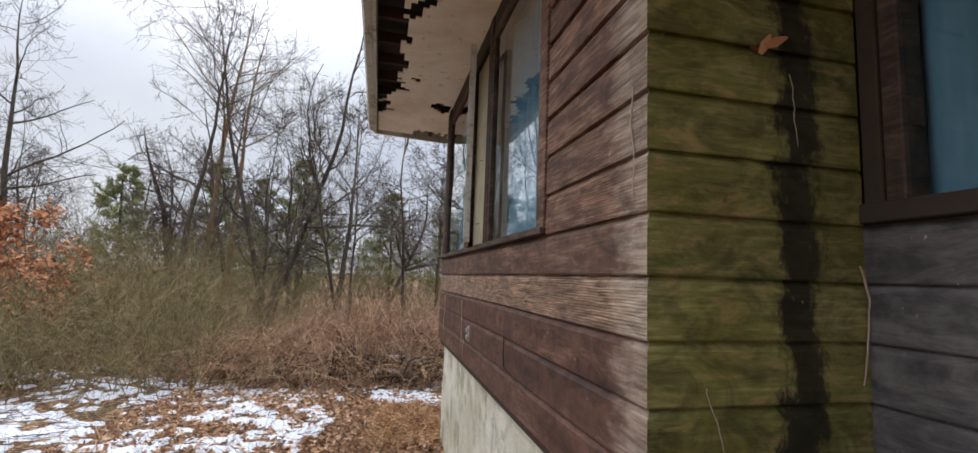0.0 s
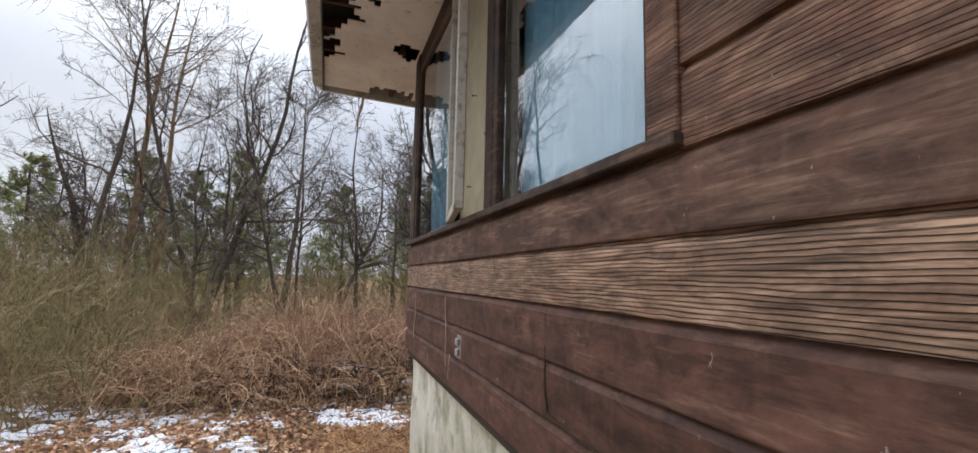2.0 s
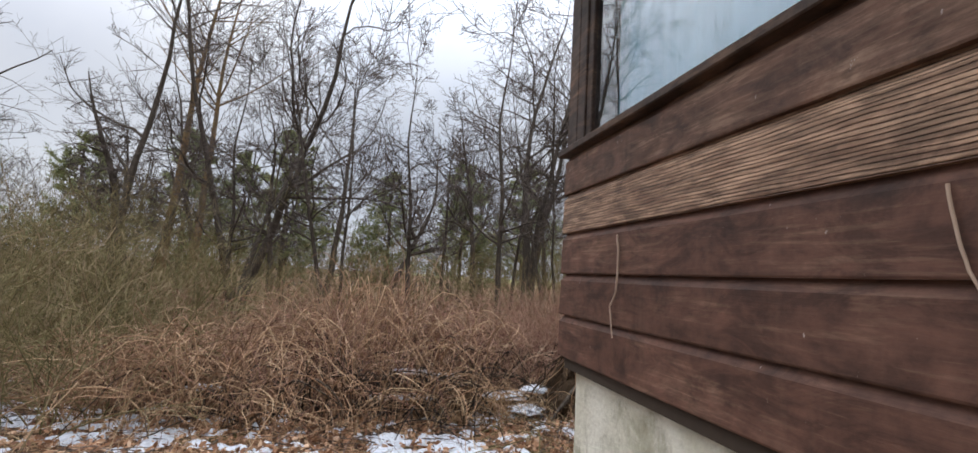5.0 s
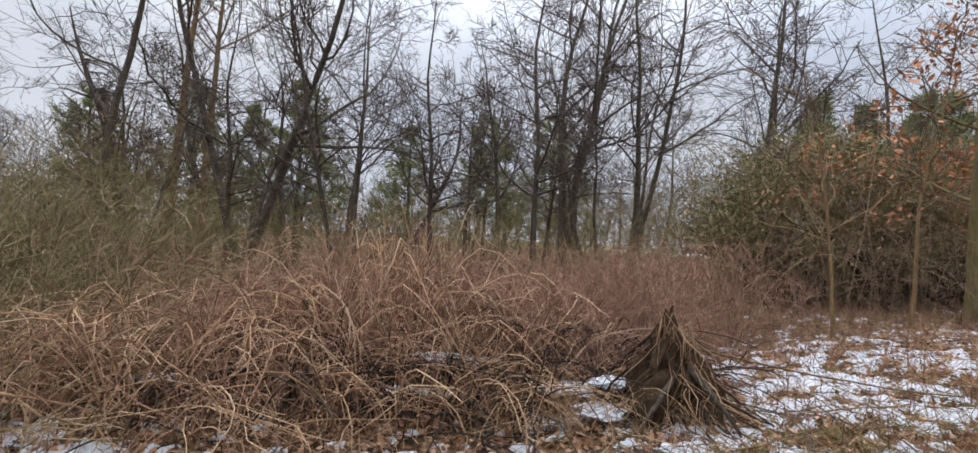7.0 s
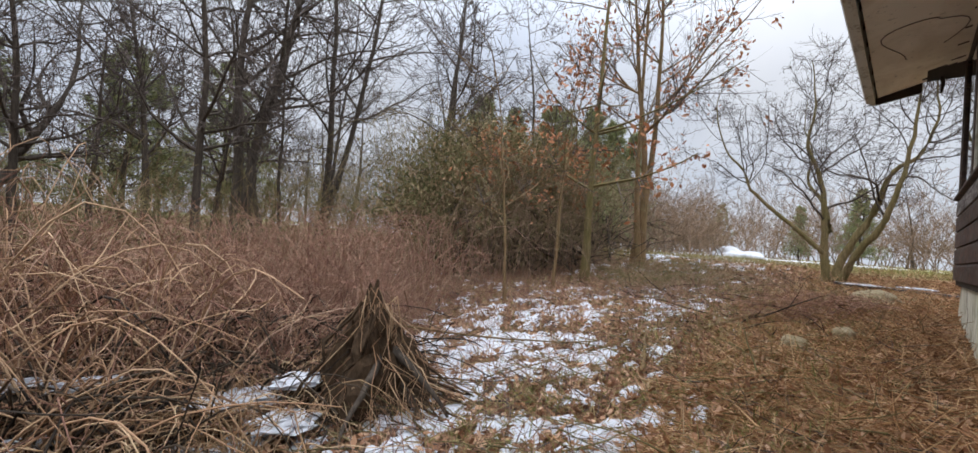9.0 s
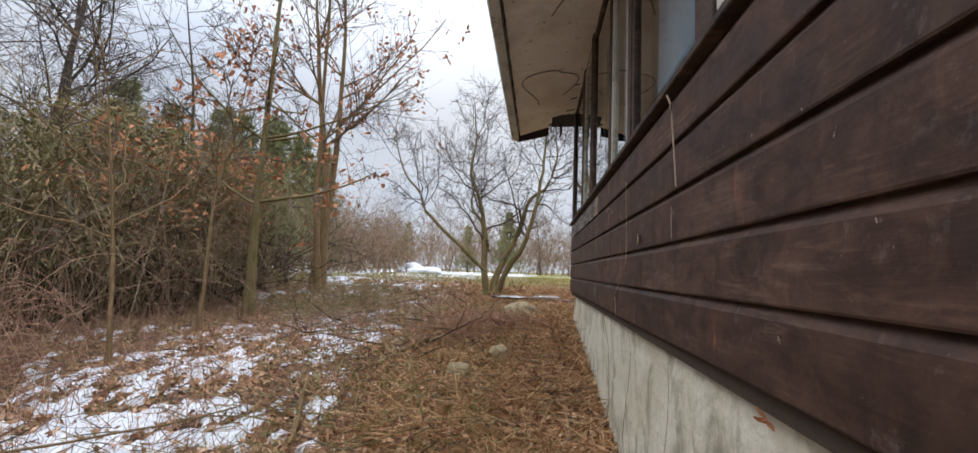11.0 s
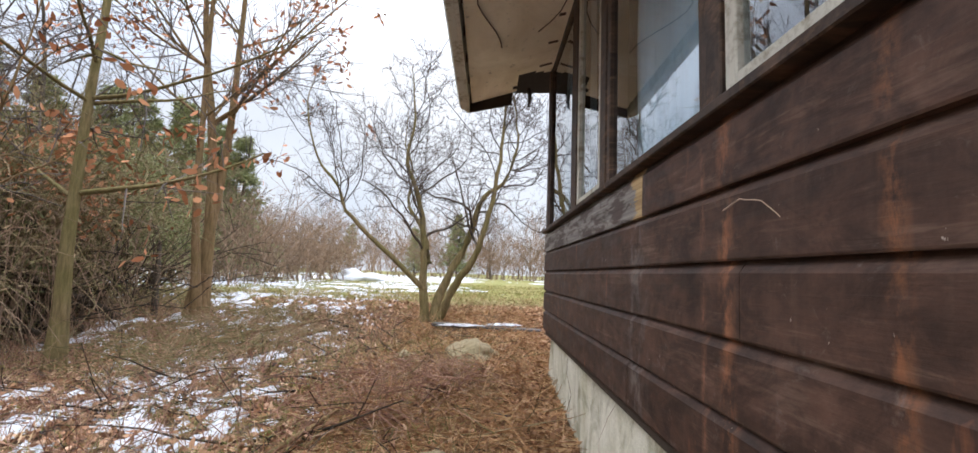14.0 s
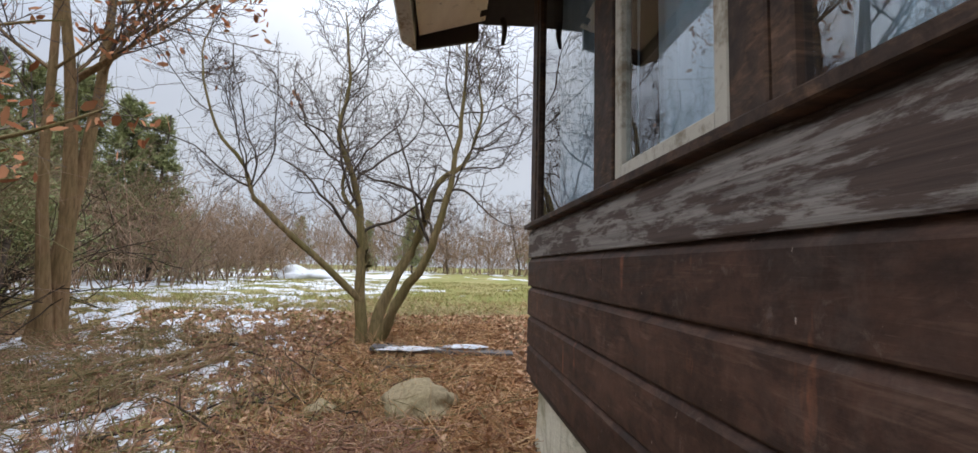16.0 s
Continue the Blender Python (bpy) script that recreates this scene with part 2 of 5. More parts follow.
def concrete():
    n = Nodes("stained_concrete")
    a = n.noise(n.scaled(1, 1, 0.9), 2.2, 6, 0.6, 0.8)
    b = n.noise(n.obj, 40, 5, 0.6)
    col = n.mix(n.ramp(a, [(0.35, 0.0), (0.65, 1.0)]), (0.48, 0.45, 0.33), (0.66, 0.63, 0.53))
    c = n.noise(n.scaled(1, 1, 0.75), 4.0, 6, 0.62, 0.7)
    col = n.mix(n.ramp(c, [(0.50, 0.0), (0.64, 0.8)]), col, (0.24, 0.22, 0.14))
    col = n.vary(col, b, 0.8, 1.15)
    return n.done(col, 0.9, n.mix(0.5, a, b), 0.012)


def plain(name, col, rough=0.7, spec=0.3, metal=0.0, rnd=0.12, scale=20):
    n = Nodes(name)
    a = n.noise(n.obj, scale, 4)
    return n.done(n.vary(n.mix(1.0, col, (1, 1, 1), "MULTIPLY"), a, 1 - 2 * rnd, 1 + 2 * rnd), rough, a, 0.001, spec, metal)


def strands(name, a, b, rough=0.85, c=None):
    """Stems, blades and leaves whose tone differs from piece to piece."""
    n = Nodes(name)
    stops = [(0.0, a), (1.0, b)] if c is None else [(0.0, a), (0.55, b), (1.0, c)]
    col = n.ramp(n.island(), stops)
    col = n.vary(col, n.noise(n.obj, 1.3, 3), 0.7, 1.3)
    return n.done(col, rough, None, 0, 0.2)


def bark(name, a, b, moss=0.0):
    n = Nodes(name)
    f = n.noise(n.scaled(14, 14, 2.5), 2.0, 6, 0.65)
    col = n.ramp(f, [(0.3, a), (0.7, b)])
    if moss:
        col = n.mix(n.ramp(n.noise(n.obj, 2.5, 4), [(0.35, 0.0), (0.6, moss)]), col, (0.12, 0.115, 0.035))
    return n.done(col, 0.95, f, 0.02, 0.1)


def glass():
    n = Nodes("window_glass")
    n.bsdf.inputs["Transmission Weight"].default_value = 1.0
    n.bsdf.inputs["IOR"].default_value = 1.70
    return n.done((0.84, 0.93, 1.0), 0.0, None, 0, 0.5)


def curtain_cloth(name, dark, pale):
    n = Nodes(name)
    a = n.noise(n.scaled(20, 20, 1.5), 2.0, 4)
    return n.done(n.ramp(a, [(0.2, dark), (0.8, pale)]), 0.9, a, 0.004, 0.1)


def ground_material():
    n = Nodes("leaf_littered_soil")
    a = n.noise(n.obj, 1.1, 6, 0.65)
    b = n.noise(n.obj, 14, 6, 0.7)
    c = n.noise(n.obj, 0.45, 4, 0.6)
    v = n.add("ShaderNodeTexVoronoi")
    v.inputs["Scale"].default_value = 17
    n.link(n.obj, v.inputs["Vector"])
    cell = n.add("ShaderNodeSeparateColor")
    n.link(v.outputs["Color"], cell.inputs[0])
    leaf = n.ramp(n.mix(0.45, cell.outputs[0], b), [(0.25, (0.05, 0.030, 0.018)), (0.5, (0.19, 0.10, 0.055)), (0.75, (0.40, 0.25, 0.14))])
    col = n.mix(n.ramp(v.outputs["Distance"], [(0.35, 0.0), (0.75, 0.7)]), leaf, (0.04, 0.027, 0.017))
    col = n.mix(n.ramp(a, [(0.52, 0.0), (0.66, 0.6)]), col, (0.075, 0.075, 0.022))
    sep = n.add("ShaderNodeSeparateXYZ")
    n.link(n.obj, sep.inputs[0])
    far = n.add("ShaderNodeMapRange")
    far.inputs["From Min"].default_value = 10.5
    far.inputs["From Max"].default_value = 14.0
    n.link(sep.outputs[0], far.inputs["Value"])
    lawn = n.ramp(n.mix(0.5, a, b), [(0.35, (0.16, 0.15, 0.05)), (0.6, (0.20, 0.21, 0.065))])
    lawn = n.mix(n.ramp(c, [(0.45, 0.0), (0.6, 0.7)]), lawn, (0.30, 0.25, 0.13))
    col = n.mix(far.outputs[0], col, lawn)
    return n.done(col, 0.95, b, 0.03, 0.1)


def snow_material():
    n = Nodes("thin_snow")
    a = n.noise(n.obj, 25, 4)
    return n.done(n.ramp(a, [(0.3, (0.42, 0.44, 0.47)), (0.6, (0.62, 0.64, 0.68))]), 0.7, a, 0.01, 0.2)


M_WHITE, M_SOFFIT, M_CONC, M_GLASS, M_CURTAIN = white_paint(), soffit_paint(), concrete(), glass(), curtain_cloth("teal_curtain", (0.20, 0.40, 0.48), (0.36, 0.58, 0.67))
# north curtains: the panes' missing sky reflection is put into this pale colour
M_CURTAIN_PALED = curtain_cloth("curtain_paled_for_reflection", (0.50, 0.64, 0.72), (0.66, 0.77, 0.83))
M_GROUND, M_SNOW = ground_material(), snow_material()
M_DARKWOOD = plain("old_dark_timber", (0.05, 0.036, 0.026), 0.9)
M_RAFTER = plain("rotten_rafter_wood", (0.075, 0.045, 0.03), 0.95)
M_ROOF = plain("asphalt_shingle", (0.06, 0.058, 0.055), 0.95)
M_PLASTER = plain("dim_interior_plaster", (0.30, 0.30, 0.28), 0.9)
M_TAN = plain("bare_tan_timber", (0.64, 0.52, 0.34), 0.8, 0.2, scale=9)
M_METAL = plain("weathered_zinc_plate", (0.33, 0.31, 0.29), 0.5, 0.5, 0.3)
M_RUSTY = plain("rusted_iron", (0.10, 0.05, 0.03), 0.8)
M_STONE = bark("mossy_fieldstone", (0.20, 0.16, 0.10), (0.38, 0.30, 0.19), 0.25)
M_BARK = bark("grey_brown_bark", (0.045, 0.036, 0.028), (0.12, 0.098, 0.078))
M_BARK_MOSS = bark("mossy_yellow_bark", (0.10, 0.074, 0.038), (0.27, 0.20, 0.105), 0.5)
M_BARK_WARM = bark("warm_tan_bark", (0.12, 0.075, 0.04), (0.28, 0.18, 0.10), 0.25)
M_TWIG = strands("bare_twigs", (0.06, 0.048, 0.042), (0.15, 0.12, 0.105))
M_CANE = strands("red_bramble_canes", (0.17, 0.084, 0.060), (0.31, 0.165, 0.112), c=(0.42, 0.29, 0.20))
M_STRAW = strands("dead_straw", (0.18, 0.095, 0.05), (0.38, 0.24, 0.13), c=(0.56, 0.42, 0.26))
M_DEADCANE = strands("dead_cane_bark", (0.13, 0.075, 0.043), (0.34, 0.20, 0.115), c=(0.54, 0.38, 0.23))
M_RUSTGRASS = strands("rust_brown_grass", (0.20, 0.095, 0.045), (0.42, 0.23, 0.11), c=(0.58, 0.40, 0.22))
M_OLIVE = strands("olive_brush_twigs", (0.10, 0.085, 0.035), (0.20, 0.165, 0.075), c=(0.28, 0.20, 0.12))
M_NEEDLE = strands("conifer_needles", (0.14, 0.165, 0.07), (0.32, 0.33, 0.16))
M_EVERGREEN = strands("dark_evergreen_leaves", (0.095, 0.11, 0.045), (0.25, 0.22, 0.105), c=(0.40, 0.28, 0.17))
M_OAKLEAF = strands("orange_dead_leaves", (0.30, 0.11, 0.05), (0.55, 0.27, 0.14))
M_LITTER = strands("fallen_leaves", (0.15, 0.074, 0.044), (0.40, 0.215, 0.12), c=(0.62, 0.42, 0.28))
M_GRASS = strands("winter_grass", (0.13, 0.145, 0.035), (0.26, 0.24, 0.085), c=(0.42, 0.32, 0.16))
M_HEDGE = strands("hedge_twigs", (0.12, 0.085, 0.055), (0.24, 0.165, 0.11), c=(0.30, 0.19, 0.13))
# near-black: the shade inside the thickets is put into this stem colour
M_SHADE = strands("dark_stems_and_shade", (0.02, 0.014, 0.010), (0.06, 0.042, 0.026))


# ---- building blocks ----
def from_arrays(name, verts, faces, mat, smooth=False):
    """A mesh from numpy vertices and quads or triangles."""
    verts = np.asarray(verts, dtype=np.float32).reshape(-1, 3)
    faces = np.asarray(faces, dtype=np.int32)
    k = faces.shape[1]
    me = bpy.data.meshes.new(name)
    me.vertices.add(len(verts))
    me.vertices.foreach_set("co", verts.ravel())
    me.loops.add(faces.size)
    me.loops.foreach_set("vertex_index", faces.ravel())
    me.polygons.add(len(faces))
    me.polygons.foreach_set("loop_start", np.arange(0, faces.size, k, dtype=np.int32))
    me.polygons.foreach_set("loop_total", np.full(len(faces), k, dtype=np.int32))
    if smooth:
        me.polygons.foreach_set("use_smooth", np.ones(len(faces), dtype=bool))
    me.update(calc_edges=True)
    me.materials.append(mat)
    return me


def blades(name, roots, dirs, widths, mat, bend=0.3, seed=0, flat=False):
    """Narrow leaf shapes: each a bent pair of quads from its root along its direction."""
    g = np.random.default_rng(seed)
    n = len(roots)
    side = np.cross(dirs, g.normal(size=(n, 3)))
    side /= np.linalg.norm(side, axis=1)[:, None] + 1e-9
    up = np.cross(side, dirs)
    w = np.asarray(widths)[:, None]
    mid = roots + dirs * 0.5 + up * bend * g.uniform(-1, 1, (n, 1))
    tip = roots + dirs
    v = np.stack([roots - side * w * 0.25, roots + side * w * 0.25, mid + side * w * 0.5, mid - side * w * 0.5, tip + side * w * 0.12, tip - side * w * 0.12], 1)
    if flat:
        f = np.arange(n)[:, None] * 4 + np.array([[0, 1, 2, 3]])
        v = np.stack([roots - side * w * 0.5, roots + side * w * 0.5, tip + side * w * 0.2, tip - side * w * 0.2], 1)
        return from_arrays(name, v.reshape(-1, 3), f, mat)
    i = np.arange(n)[:, None] * 6
    f = np.concatenate([i + np.array([[0, 1, 2, 3]]), i + np.array([[3, 2, 4, 5]])])
    return from_arrays(name, v.reshape(-1, 3), f, mat)


def empty_thing(name, place, label, category, group="", kind=""):
    ob = new(name)
    ob.location = place
    return tagged(ob, label, category, group, kind)


def under(name, me, parent, label=""):
    """A mesh object as a part; its mesh is in the parent's own coordinates."""
    ob = new(name, me)
    ob.parent = parent
    return tagged(ob, label) if label else ob


def part(name, bm, material, parent, label=""):
    me = bpy.data.meshes.new(name)
    bm.to_mesh(me)
    bm.free()
    me.materials.append(material)
    return under(name, me, parent, label)


def box(bm, x0, x1, y0, y1, z0, z1, bevel=0.0):
    m = Matrix.Translation(((x0 + x1) / 2, (y0 + y1) / 2, (z0 + z1) / 2)) @ Matrix.Diagonal((abs(x1 - x0), abs(y1 - y0), abs(z1 - z0), 1))
    made = bmesh.ops.create_cube(bm, size=1.0, matrix=m)["verts"]
    if bevel:
        edges = list({e for v in made for e in v.link_edges})
        bmesh.ops.bevel(bm, geom=edges, offset=bevel, segments=1, affect="EDGES")
    return bm


def smooth(a, b, v):
    s = np.clip((v - a) / (b - a), 0, 1)
    return s * s * (3 - 2 * s)


def bumps(x, y):
    return 0.03 * np.sin(1.7 * x + 0.6 * y) * np.sin(1.3 * y - 0.4 * x) + 0.015 * np.sin(4.1 * x + 1.1) * np.sin(3.7 * y + 0.5 * x)


def ground_z(x, y):
    """Height of the ground: it rises along the back wall towards the lawn and falls away from the house."""
    x, y = np.asarray(x, dtype=float), np.asarray(y, dtype=float)
    z = -0.30 + 0.70 * smooth(1.0, 8.5, x) + 0.30 * smooth(8, 12.5, x)
    z = z - 0.045 * np.clip(y - 4.2, 0, 8) * (1 - smooth(8, 12, x))
    return z + bumps(x, y)


# ---- ground and snow ----
def axis_steps(lo, hi, fine, far):
    inner = list(np.arange(lo, hi + 1e-6, fine))
    out = [hi + d for d in far]
    back = [lo - d for d in reversed(far)]
    return np.array(back + inner + out)


FAR = [0.6, 1.5, 3, 6, 10, 16, 25, 40, 70, 120, 250, 600, 1500]
gx, gy = axis_steps(-9, 15, 0.12, FAR), axis_steps(-3, 14, 0.12, FAR)
GX, GY = np.meshgrid(gx, gy, indexing="ij")
GZ = ground_z(GX, GY)


def sheet_faces(nx, ny, keep=None):
    i, j = np.meshgrid(np.arange(nx - 1), np.arange(ny - 1), indexing="ij")
    f = np.stack([i * ny + j, (i + 1) * ny + j, (i + 1) * ny + j + 1, i * ny + j + 1], -1).reshape(-1, 4)
    return f if keep is None else f[keep.ravel()]


ground = new("ground", from_arrays("ground", np.stack([GX, GY, GZ], -1), sheet_faces(*GX.shape), M_GROUND, True))
tagged(ground, "uneven ground of brown leaf litter, soil and moss, turning to lawn", "ground", kind="structure")


def value_noise(x, y, seed):
    """Smooth lattice noise in 0..1."""
    g = np.random.default_rng(seed).uniform(size=(256, 256))
    xi, yi = np.floor(x).astype(int), np.floor(y).astype(int)
    fx, fy = x - xi, y - yi
    fx, fy = fx * fx * (3 - 2 * fx), fy * fy * (3 - 2 * fy)
    a, b = g[xi % 256, yi % 256], g[(xi + 1) % 256, yi % 256]
    c, d = g[xi % 256, (yi + 1) % 256], g[(xi + 1) % 256, (yi + 1) % 256]
    return (a * (1 - fx) + b * fx) * (1 - fy) + (c * (1 - fx) + d * fx) * fy


def fbm(x, y, seed):
    return 0.45 * value_noise(x, y, seed) + 0.28 * value_noise(2.1 * x, 2.1 * y, seed + 1) + 0.17 * value_noise(4.6 * x, 4.6 * y, seed + 2) + 0.10 * value_noise(9.5 * x, 9.5 * y, seed + 3)


def snow_cover(x, y):
    """How much snow lies: most in the open strip away from the house, none close to its walls."""
    n = 0.34 * fbm(x * 1.2 + 40, y * 1.2 + 40, 5) + 0.66 * fbm(x * 5.5 + 11, y * 7.5 + 70, 15)
    strip = np.exp(-((y - 7.3 - 0.10 * x) / 2.3) ** 2) * smooth(-0.5, 2.0, x) * (1.0 + 0.12 * (1 - smooth(3, 5, x)) - 0.15 * smooth(6, 8, x))
    west = (1 - smooth(-1.2, 0.1, x)) * smooth(1.5, 3.5, y) * (1 - smooth(8, 11, y)) * 0.78
    front = np.exp(-((x - 0.4) / 1.8) ** 2 - ((y - 6.6) / 0.8) ** 2) * 0.95
    lawn = smooth(13, 15, x) * (0.78 + 0.3 * np.sin(0.35 * x + 1.0))
    near_wall = smooth(4.3 + 0.10 * np.clip(x, 0, 10), 5.7 + 0.10 * np.clip(x, 0, 10), y) + smooth(0.2, -1.2, x)
    return n + 0.235 * np.maximum.reduce([strip, west, front, lawn]) - 0.30 - 0.15 * (1 - np.clip(near_wall, 0, 1))


def snow_sheet(name, x0, x1, y0, y1, step, label):
    xs, ys = np.arange(x0, x1, step), np.arange(y0, y1, step)
    X, Y = np.meshgrid(xs, ys, indexing="ij")
    c = snow_cover(X, Y) - 0.418
    h = np.clip(c * 0.6, -0.03, 0.035)
    Z = ground_z(X, Y) + h + 0.008 * (fbm(X * 9, Y * 9, 30) - 0.5)
    k = (h[:-1, :-1] > -0.012) | (h[1:, 1:] > -0.012) | (h[1:, :-1] > -0.012) | (h[:-1, 1:] > -0.012)
    f = sheet_faces(*X.shape, keep=k)
    used = np.unique(f)
    remap = np.zeros(X.size, dtype=np.int32)
    remap[used] = np.arange(len(used))
    ob = new(name, from_arrays(name, np.stack([X, Y, Z], -1).reshape(-1, 3)[used], remap[f], M_SNOW, True))
    return tagged(ob, label, "snow", kind="stuff")


snow_sheet("snow_patches", -8, 14.5, 1.0, 13.5, 0.045, "thin melting snow in broken patches on leaf litter")
snow_sheet("lawn_snow", 14.6, 75, -30, 40, 0.45, "thin melting snow patches on a distant lawn")

# ---- house ----
X1, Y2, XE, YS, XG = 0.63, 4.238, 7.565, -0.003, 1.37
BOARD = 0.175
Z_BOT, Z_SILL, Z_HEAD = 0.80, 1.70, 3.24


def on_wall(wall, u, d, z):
    """A place on a wall: u along it, d out from its face."""
    if wall == "west":
        return (X1 - d, u, z)
    if wall == "north":
        return (u, Y2 + d, z)
    if wall == "return":
        return (u, YS - d, z)
    if wall == "recess":
        return (XG - d, u, z)
    return (XE + d, u, z)


def wbox(bm, wall, u0, u1, d0, d1, z0, z1, bevel=0.0):
    a, b = on_wall(wall, u0, d0, z0), on_wall(wall, u1, d1, z1)
    return box(bm, min(a[0], b[0]), max(a[0], b[0]), min(a[1], b[1]), max(a[1], b[1]), z0, z1, bevel)


def thing(name, bm, mat, label="", category="", group="", kind=""):
    me = bpy.data.meshes.new(name)
    bm.to_mesh(me)
    bm.free()
    me.materials.append(mat)
    return tagged(new(name, me), label, category, group, kind)


PROFILE = [(-0.022, 0.0), (0.0, 0.0), (0.002, 0.005), (0.0, 0.146), (-0.015, 0.168), (-0.018, 0.179), (-0.022, 0.179)]


def siding_board(wall, u0, u1, z0, mat, parent, mitre0=0, mitre1=0, wob=0.0, top=None):
    """One rabbeted siding board; mitre shifts an end outwards (1) or inwards (-1) with depth."""
    bm = bmesh.new()
    ends = []
    cuts = [u0 + (u1 - u0) * i / 6 for i in range(7)]
    for i, u in enumerate(cuts):
        ring = []
        for d, z in PROFILE:
            if top is not None:
                z = min(z, top - z0)
            uu = u
            if i == 0:
                uu = u - mitre0 * d
            if i == 6:
                uu = u + mitre1 * d
            sag = wob * math.sin(2.3 * u + 3.1 * z0)
            ring.append(bm.verts.new(on_wall(wall, uu, d, z0 + z + sag)))
        ends.append(ring)
    for a, b in zip(ends, ends[1:]):
        for k in range(len(PROFILE) - 1):
            bm.faces.new((a[k], a[k + 1], b[k + 1], b[k]))
    bm.faces.new(ends[0])
    bm.faces.new(ends[-1])
    bmesh.ops.recalc_face_normals(bm, faces=bm.faces)
    return part("board", bm, mat, parent)


def wall_core(name, pieces, mat, label):
    bm = bmesh.new()
    for p in pieces:
        wbox(bm, *p)
    return thing(name, bm, mat, label, "wall", kind="structure")


# the openings: u along the wall from, to
WEST_FIXED = [(0.92, 2.01), (2.88, 4.05)]
NORTH_FIXED = [(0.85, 1.55), (2.52, 3.52), (4.35, 5.34), (6.31, 7.40)]
NORTH_CASEMENT = [(1.74, 2.36), (3.65, 4.23), (5.49, 6.11)]

wall_west = wall_core("wall_west", [("west", YS + 0.03, Y2 - 0.10, -0.10, -0.022, 0.75, 1.69), ("west", YS + 0.03, 0.82, -0.10, -0.022, 1.69, 3.5), ("west", 0.82, Y2 - 0.10, -0.10, -0.022, Z_HEAD, 3.5)], M_DARKWOOD, "weathered reddish-brown horizontal board siding under the eave")
wall_north = wall_core("wall_north", [("north", X1 + 0.022, XE - 0.022, -0.10, -0.022, 0.75, 1.69), ("north", X1 + 0.022, XE - 0.022, -0.10, -0.022, Z_HEAD, 3.42)], M_DARKWOOD, "dark brown horizontal board siding below a window band")
wall_return = wall_core("wall_return", [("return", X1 + 0.022, XG + 0.1, -0.10, -0.022, 0.75, 3.5)], M_DARKWOOD, "short mossy olive board wall with black damp streaks")
wall_recess = wall_core("wall_recess", [("recess", -6.0, YS + 0.02, -0.10, -0.022, 0.75, 1.69), ("recess", -6.0, -1.6, -0.10, -0.022, 1.69, 3.5), ("recess", -1.6, YS + 0.02, -0.10, -0.022, Z_HEAD, 3.5)], M_DARKWOOD, "grey painted horizontal board siding below a window")
wall_east = wall_core("wall_east", [("east", -6.0, Y2 - 0.022, -0.10, 0.0, 0.75, 3.4)], M_BROWN, "plain brown end wall")
bm = bmesh.new()
box(bm, XG, XE, -6.0, -5.9, -0.3, 3.4)
thing("wall_south", bm, M_BROWN, "plain brown rear wall", "wall", kind="structure")

# foundation
bm = bmesh.new()
box(bm, X1 + 0.06, XE - 0.06, YS + 0.06, Y2 - 0.055, -0.7, 0.80)
box(bm, XG + 0.06, XE - 0.06, -5.95, YS + 0.06, -0.7, 0.80)
bmesh.ops.subdivide_edges(bm, edges=bm.edges[:], cuts=10, use_grid_fill=True)
for v in bm.verts:
    s = 0.012 * math.sin(3 * v.co.x + 5 * v.co.z) * math.sin(2.2 * v.co.y + 3 * v.co.z)
    v.co += Vector((s, s, 0))
thing("foundation", bm, M_CONC, "pale stained poured concrete foundation with damp marks", "foundation", kind="structure")

# siding
rows_below = [Z_BOT + BOARD * i for i in range(5)]
for i, z in enumerate(rows_below):
    mat = (M_MAROON, M_MAROON, M_MAROON, M_GRAIN, M_STAINED)[i]
    if i == 2:
        siding_board("west", YS, 1.437, z, mat, wall_west, 1, 0, 0.002)
        siding_board("west", 1.44, Y2, z, mat, wall_west, 0, 1, 0.002)
    else:
        siding_board("west", YS, Y2, z, mat, wall_west, 1, 1, 0.002)
for i in range(5, 16):
    siding_board("west", YS, 0.815, Z_BOT + BOARD * i, M_RUSSET, wall_west, 1, 0)
JOINTS = {0: [4.97], 1: [3.21], 2: [4.16], 3: [6.2], 4: [4.80]}
for i, z in enumerate(rows_below):
    stops = [X1, *JOINTS[i], XE]
    for a, b in zip(stops, stops[1:]):
        mat = M_PEEL if i == 4 and a > 4 else M_BROWN
        siding_board("north", a + (0.0015 if a > X1 else 0), b - (0.0015 if b < XE else 0), z, mat, wall_north, 1 if a == X1 else 0, 1 if b == XE else 0, 0.001)
for i in range(0, 16):
    siding_board("return", X1, XG, Z_BOT + BOARD * i, M_MOSSY, wall_return, 1, -1)
for i in range(5):
    siding_board("recess", -6.0, YS, Z_BOT + BOARD * i, M_GREY, wall_recess, 0, -1)


